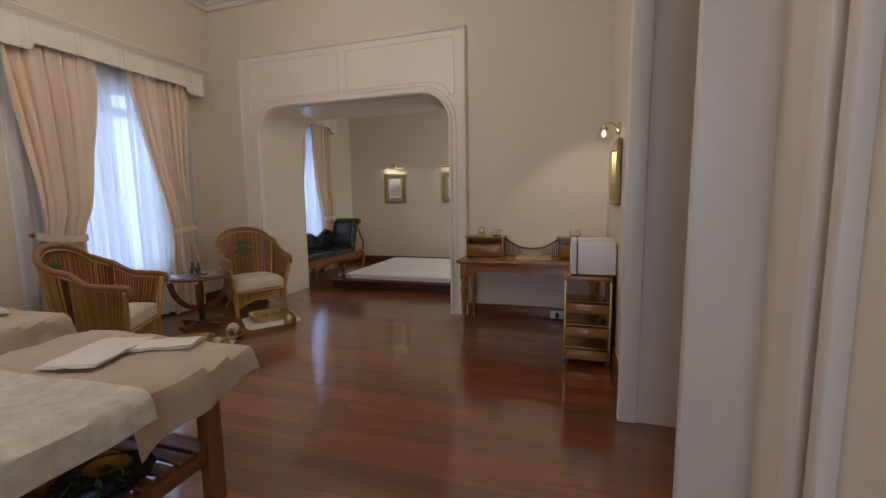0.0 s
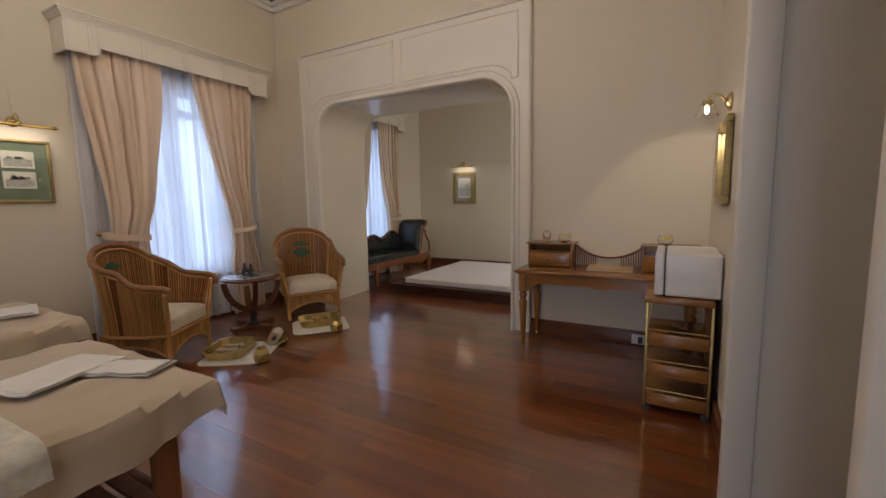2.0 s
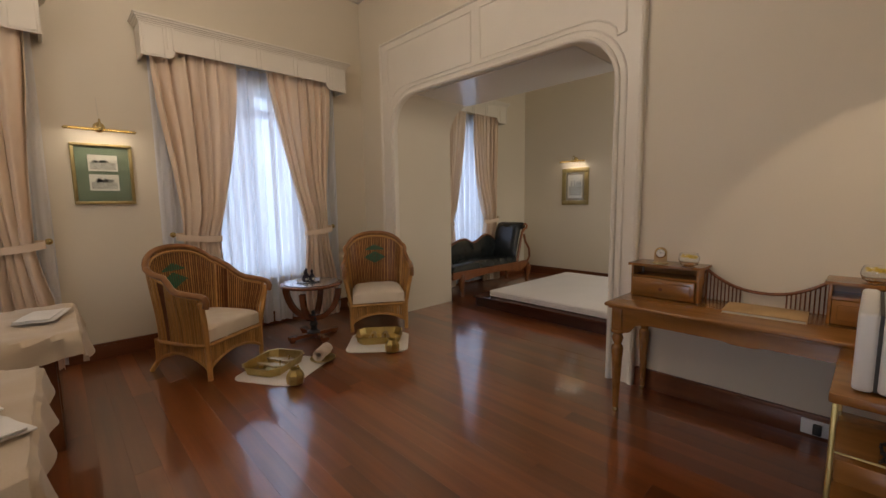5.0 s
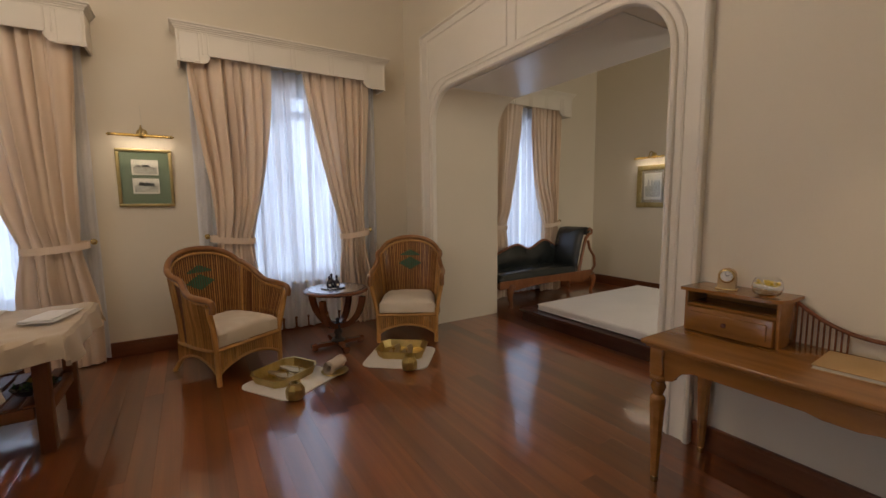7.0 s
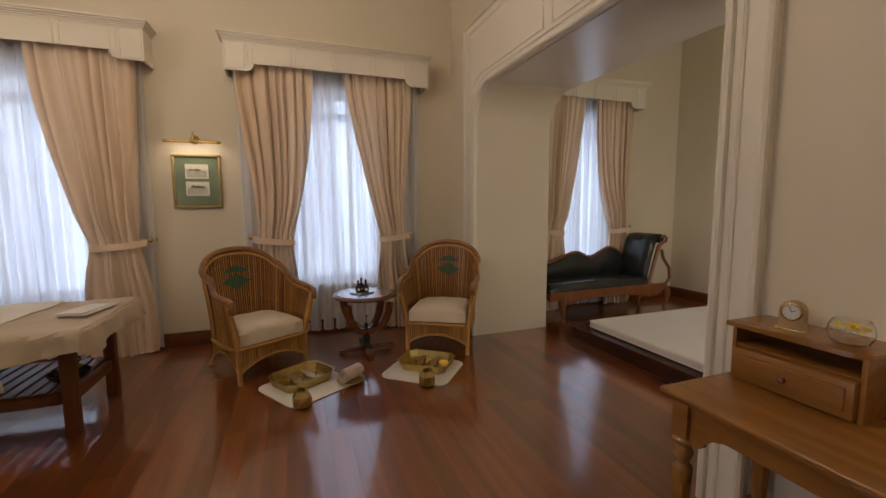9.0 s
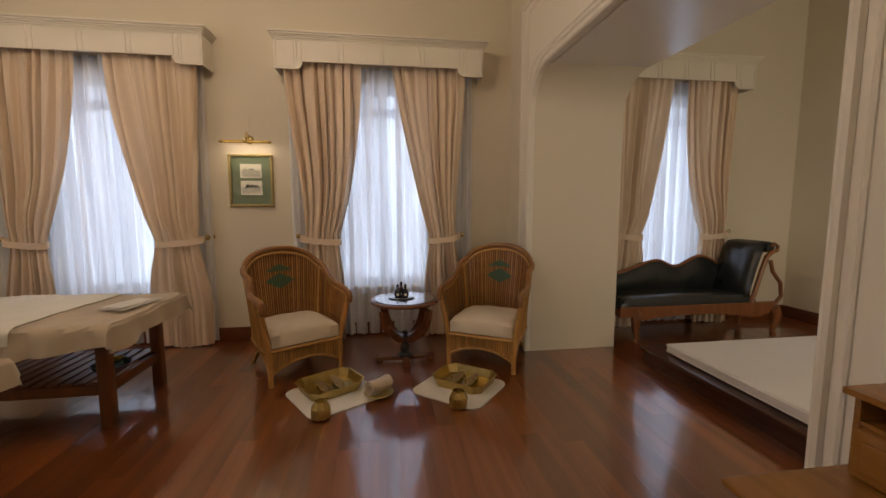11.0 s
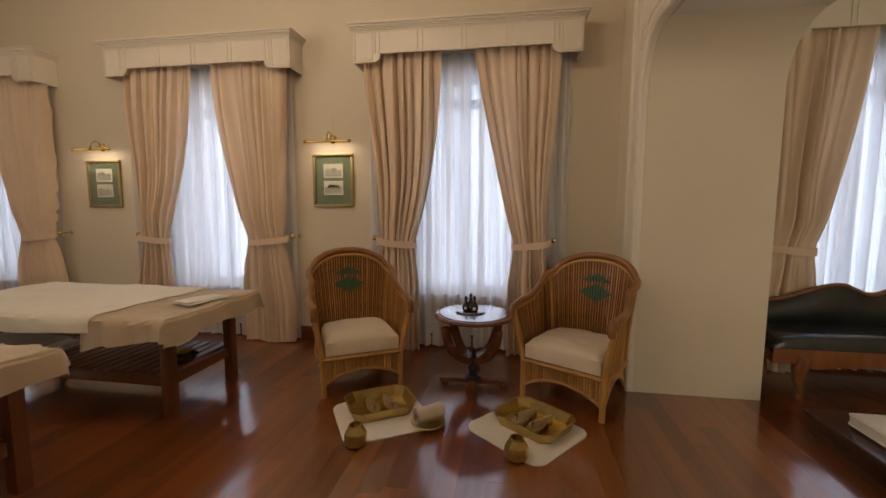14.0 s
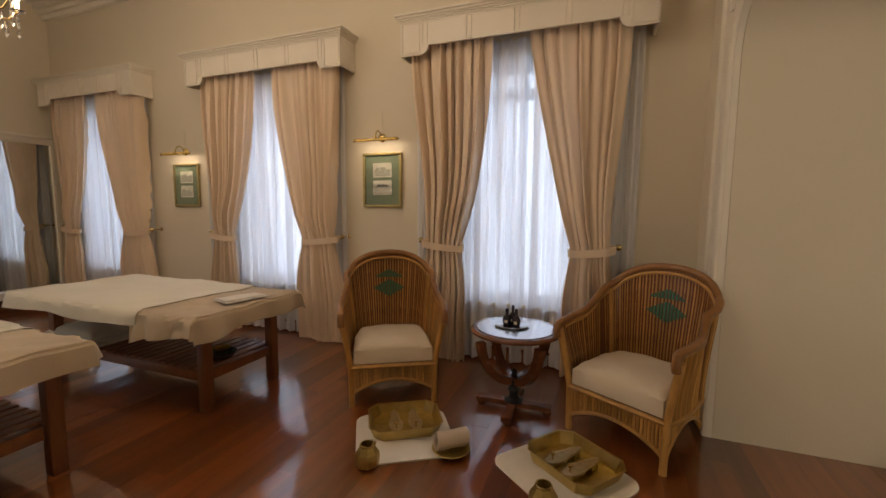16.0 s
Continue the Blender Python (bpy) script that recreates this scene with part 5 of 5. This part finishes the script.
part("bolster", tube(bmesh.new(), [(-CW + 0.005, L1 - 0.10, 0.93), (-CW + 0.03, L1 - 0.10, 0.935), (CW - 0.03, L1 - 0.10, 0.935), (CW - 0.005, L1 - 0.10, 0.93)], [0.045, 0.058, 0.058, 0.045], 16), LEATH, cl)
for s in (-1, 1):
    x = s * (CW + 0.002)
    bm = tube(bmesh.new(), [(x, L1 - 0.30, 0.36), (x, L1 - 0.25, 0.52), (x, L1 - 0.20, 0.70), (x, L1 - 0.15, 0.84), (x, L1 - 0.09, 0.885), (x, L1 - 0.03, 0.90), (x, L1 - 0.02, 0.945), (x, L1 - 0.07, 0.975), (x, L1 - 0.11, 0.945)], [0.026, 0.024, 0.024, 0.024, 0.022, 0.02, 0.018, 0.016, 0.012], 8)
    part("head_scroll", bm, TEAK, cl)
    part("rear_brace", tube(bmesh.new(), [(x, L1 - 0.02, 0.32), (x, L1 + 0.07, 0.42), (x, L1 + 0.05, 0.56), (x, L1 - 0.06, 0.68), (x, L1 - 0.10, 0.80)], 0.02, 8), TEAK, cl)
# wavy back along the window
WAVES = ((-1.05, 0.52), (-0.85, 0.62), (-0.31, 0.75), (-0.09, 0.68), (0.24, 0.79), (0.60, 0.66))
def crest(y):
    for (a, za), (b, zb) in zip(WAVES, WAVES[1:]):
        if y <= b:
            return za + (zb - za) * smooth((y - a) / (b - a))
    return WAVES[-1][1]
def back(u, v):
    y = L0 + 0.02 + (L1 - 0.22 - L0) * u
    z = 0.40 + (crest(y) - 0.40) * v
    return Vector((-CW + 0.02 + 0.035 * math.sin(math.pi * v), y, z))
part("side_back", grid(bmesh.new(), back, 50, 10, 0.05), LEATH, cl)
part("crest_rail", tube(bmesh.new(), [(-CW - 0.005, L0 + 0.02 + (L1 - 0.22 - L0) * i / 50, crest(L0 + 0.02 + (L1 - 0.22 - L0) * i / 50) + 0.008) for i in range(51)], 0.021, 8), TEAK, cl)

# ---- end wall mirror, chandelier ----
em = setting("mirror_panel", boxed(-4.80, -1.0, YB + 0.004, YB + 0.02, 0.26, 2.28), MIRROR, "large wall mirror reflecting the curtained windows", "mirror")
bm = bmesh.new()
box(bm, -4.84, -0.9, YB + 0.001, YB + 0.05, 2.28, 2.36, 0.01)
box(bm, -4.86, -0.88, YB + 0.001, YB + 0.08, 2.36, 2.40, 0.008)
box(bm, -4.84, -4.80, YB + 0.001, YB + 0.045, 0.26, 2.28, 0.008)
box(bm, -1.0, -0.9, YB + 0.001, YB + 0.045, 0.26, 2.28, 0.008)
box(bm, -4.84, -0.9, YB + 0.001, YB + 0.12, 0.16, 0.26, 0.012)
part("mirror_frame", bm, WHITE, em)
skirting("baseboard_7", XW + 0.03, 0.62, YB, YB + 0.022)


def chandelier(x, y, zb, power):
    c = empty("chandelier", Matrix.Translation((x, y, zb)), "lit crystal chandelier with hanging glass drops", "chandelier", "chandeliers")
    part("stem", tube(bmesh.new(), [(0, 0, 0.15), (0, 0, ZC - zb - 0.02)], 0.008, 8), BRASS, c)
    part("ceiling_rose", lathe(bmesh.new(), [(0.02, ZC - zb - 0.05), (0.06, ZC - zb - 0.02), (0.08, ZC - zb)], 20), BRASS, c)
    part("hub", lathe(bmesh.new(), [(0.005, 0.08), (0.04, 0.10), (0.055, 0.15), (0.03, 0.20), (0.045, 0.26), (0.02, 0.32), (0.008, 0.40)], 20), BRASS, c)
    drop = bmesh.new()
    lathe(drop, [(0.001, 0.0), (0.010, -0.012), (0.013, -0.028), (0.006, -0.05), (0.001, -0.06)], 8)
    me = finish(drop, "crystal_drop", GLASS, False)
    for i in range(6):
        a = 2 * math.pi * i / 6
        ca, sa = math.cos(a), math.sin(a)
        arm = part("arm", tube(bmesh.new(), [(0.03 * ca, 0.03 * sa, 0.15), (0.12 * ca, 0.12 * sa, 0.08), (0.22 * ca, 0.22 * sa, 0.10), (0.27 * ca, 0.27 * sa, 0.17)], 0.007, 8), BRASS, c)
        part("drip_pan", lathe(bmesh.new(), [(0.012, 0.165), (0.04, 0.172), (0.045, 0.18), (0.01, 0.178)], 16, (0.27 * ca, 0.27 * sa, 0)), GLASS, arm)
        part("candle_bulb", lathe(bmesh.new(), [(0.011, 0.18), (0.011, 0.24), (0.018, 0.26), (0.012, 0.285), (0.002, 0.30)], 12, (0.27 * ca, 0.27 * sa, 0)), BULB, arm, "lit candle bulb").visible_shadow = False
        for r, z in ((0.27, 0.16), (0.27, 0.10), (0.27, 0.04), (0.20, 0.085), (0.20, 0.025), (0.12, 0.07)):
            o = new("crystal_drop", me)
            o.parent = c
            o.location = (r * ca, r * sa, z)
    o = new("crystal_drop", me)
    o.parent = c
    o.location = (0, 0, 0.075)
    lamp("chandelier_light", "POINT", Matrix.Translation((x, y, zb + 0.45)), power, (1.0, 0.84, 0.64), 0.34)


chandelier(-2.75, 0.06, 2.66, CHANDELIER * 0.8)
# this one is unseen, added overhead to light the middle of the room
chandelier(-2.30, 2.25, 3.02, CHANDELIER * 1.8)

# ---- floorboards, each one laid by itself ----
floor_ob = bpy.data.objects["floor"]
ROWW = 0.1245
rnd = random.Random(5)
bm = bmesh.new()
box(bm, -0.5, 0.5, -ROWW / 2 + 0.0003, ROWW / 2 - 0.0003, -0.02, 0.0)
board_mesh = finish(bm, "floorboard", FLOORW, False)
y = YB + ROWW / 2
while y < YF + 0.05:
    cuts = [XW]
    x = XW + rnd.uniform(0.9, 2.4)
    while x < XR + 0.2:
        cuts.append(x)
        x += rnd.uniform(1.9, 2.7)
    if XR + 0.36 - cuts[-1] < 0.5:
        cuts.pop()
    cuts.append(XR + 0.36)
    for a, b in zip(cuts, cuts[1:]):
        o = new("floorboard", board_mesh)
        o.parent = floor_ob
        o.location = ((a + b) / 2, y, rnd.uniform(-0.0006, 0.0006))
        o.rotation_euler = (radians(rnd.uniform(-0.25, 0.25)), radians(rnd.uniform(-0.02, 0.02)), 0)
        o.scale = (b - a - 0.0006, 1, 1)
    y += ROWW
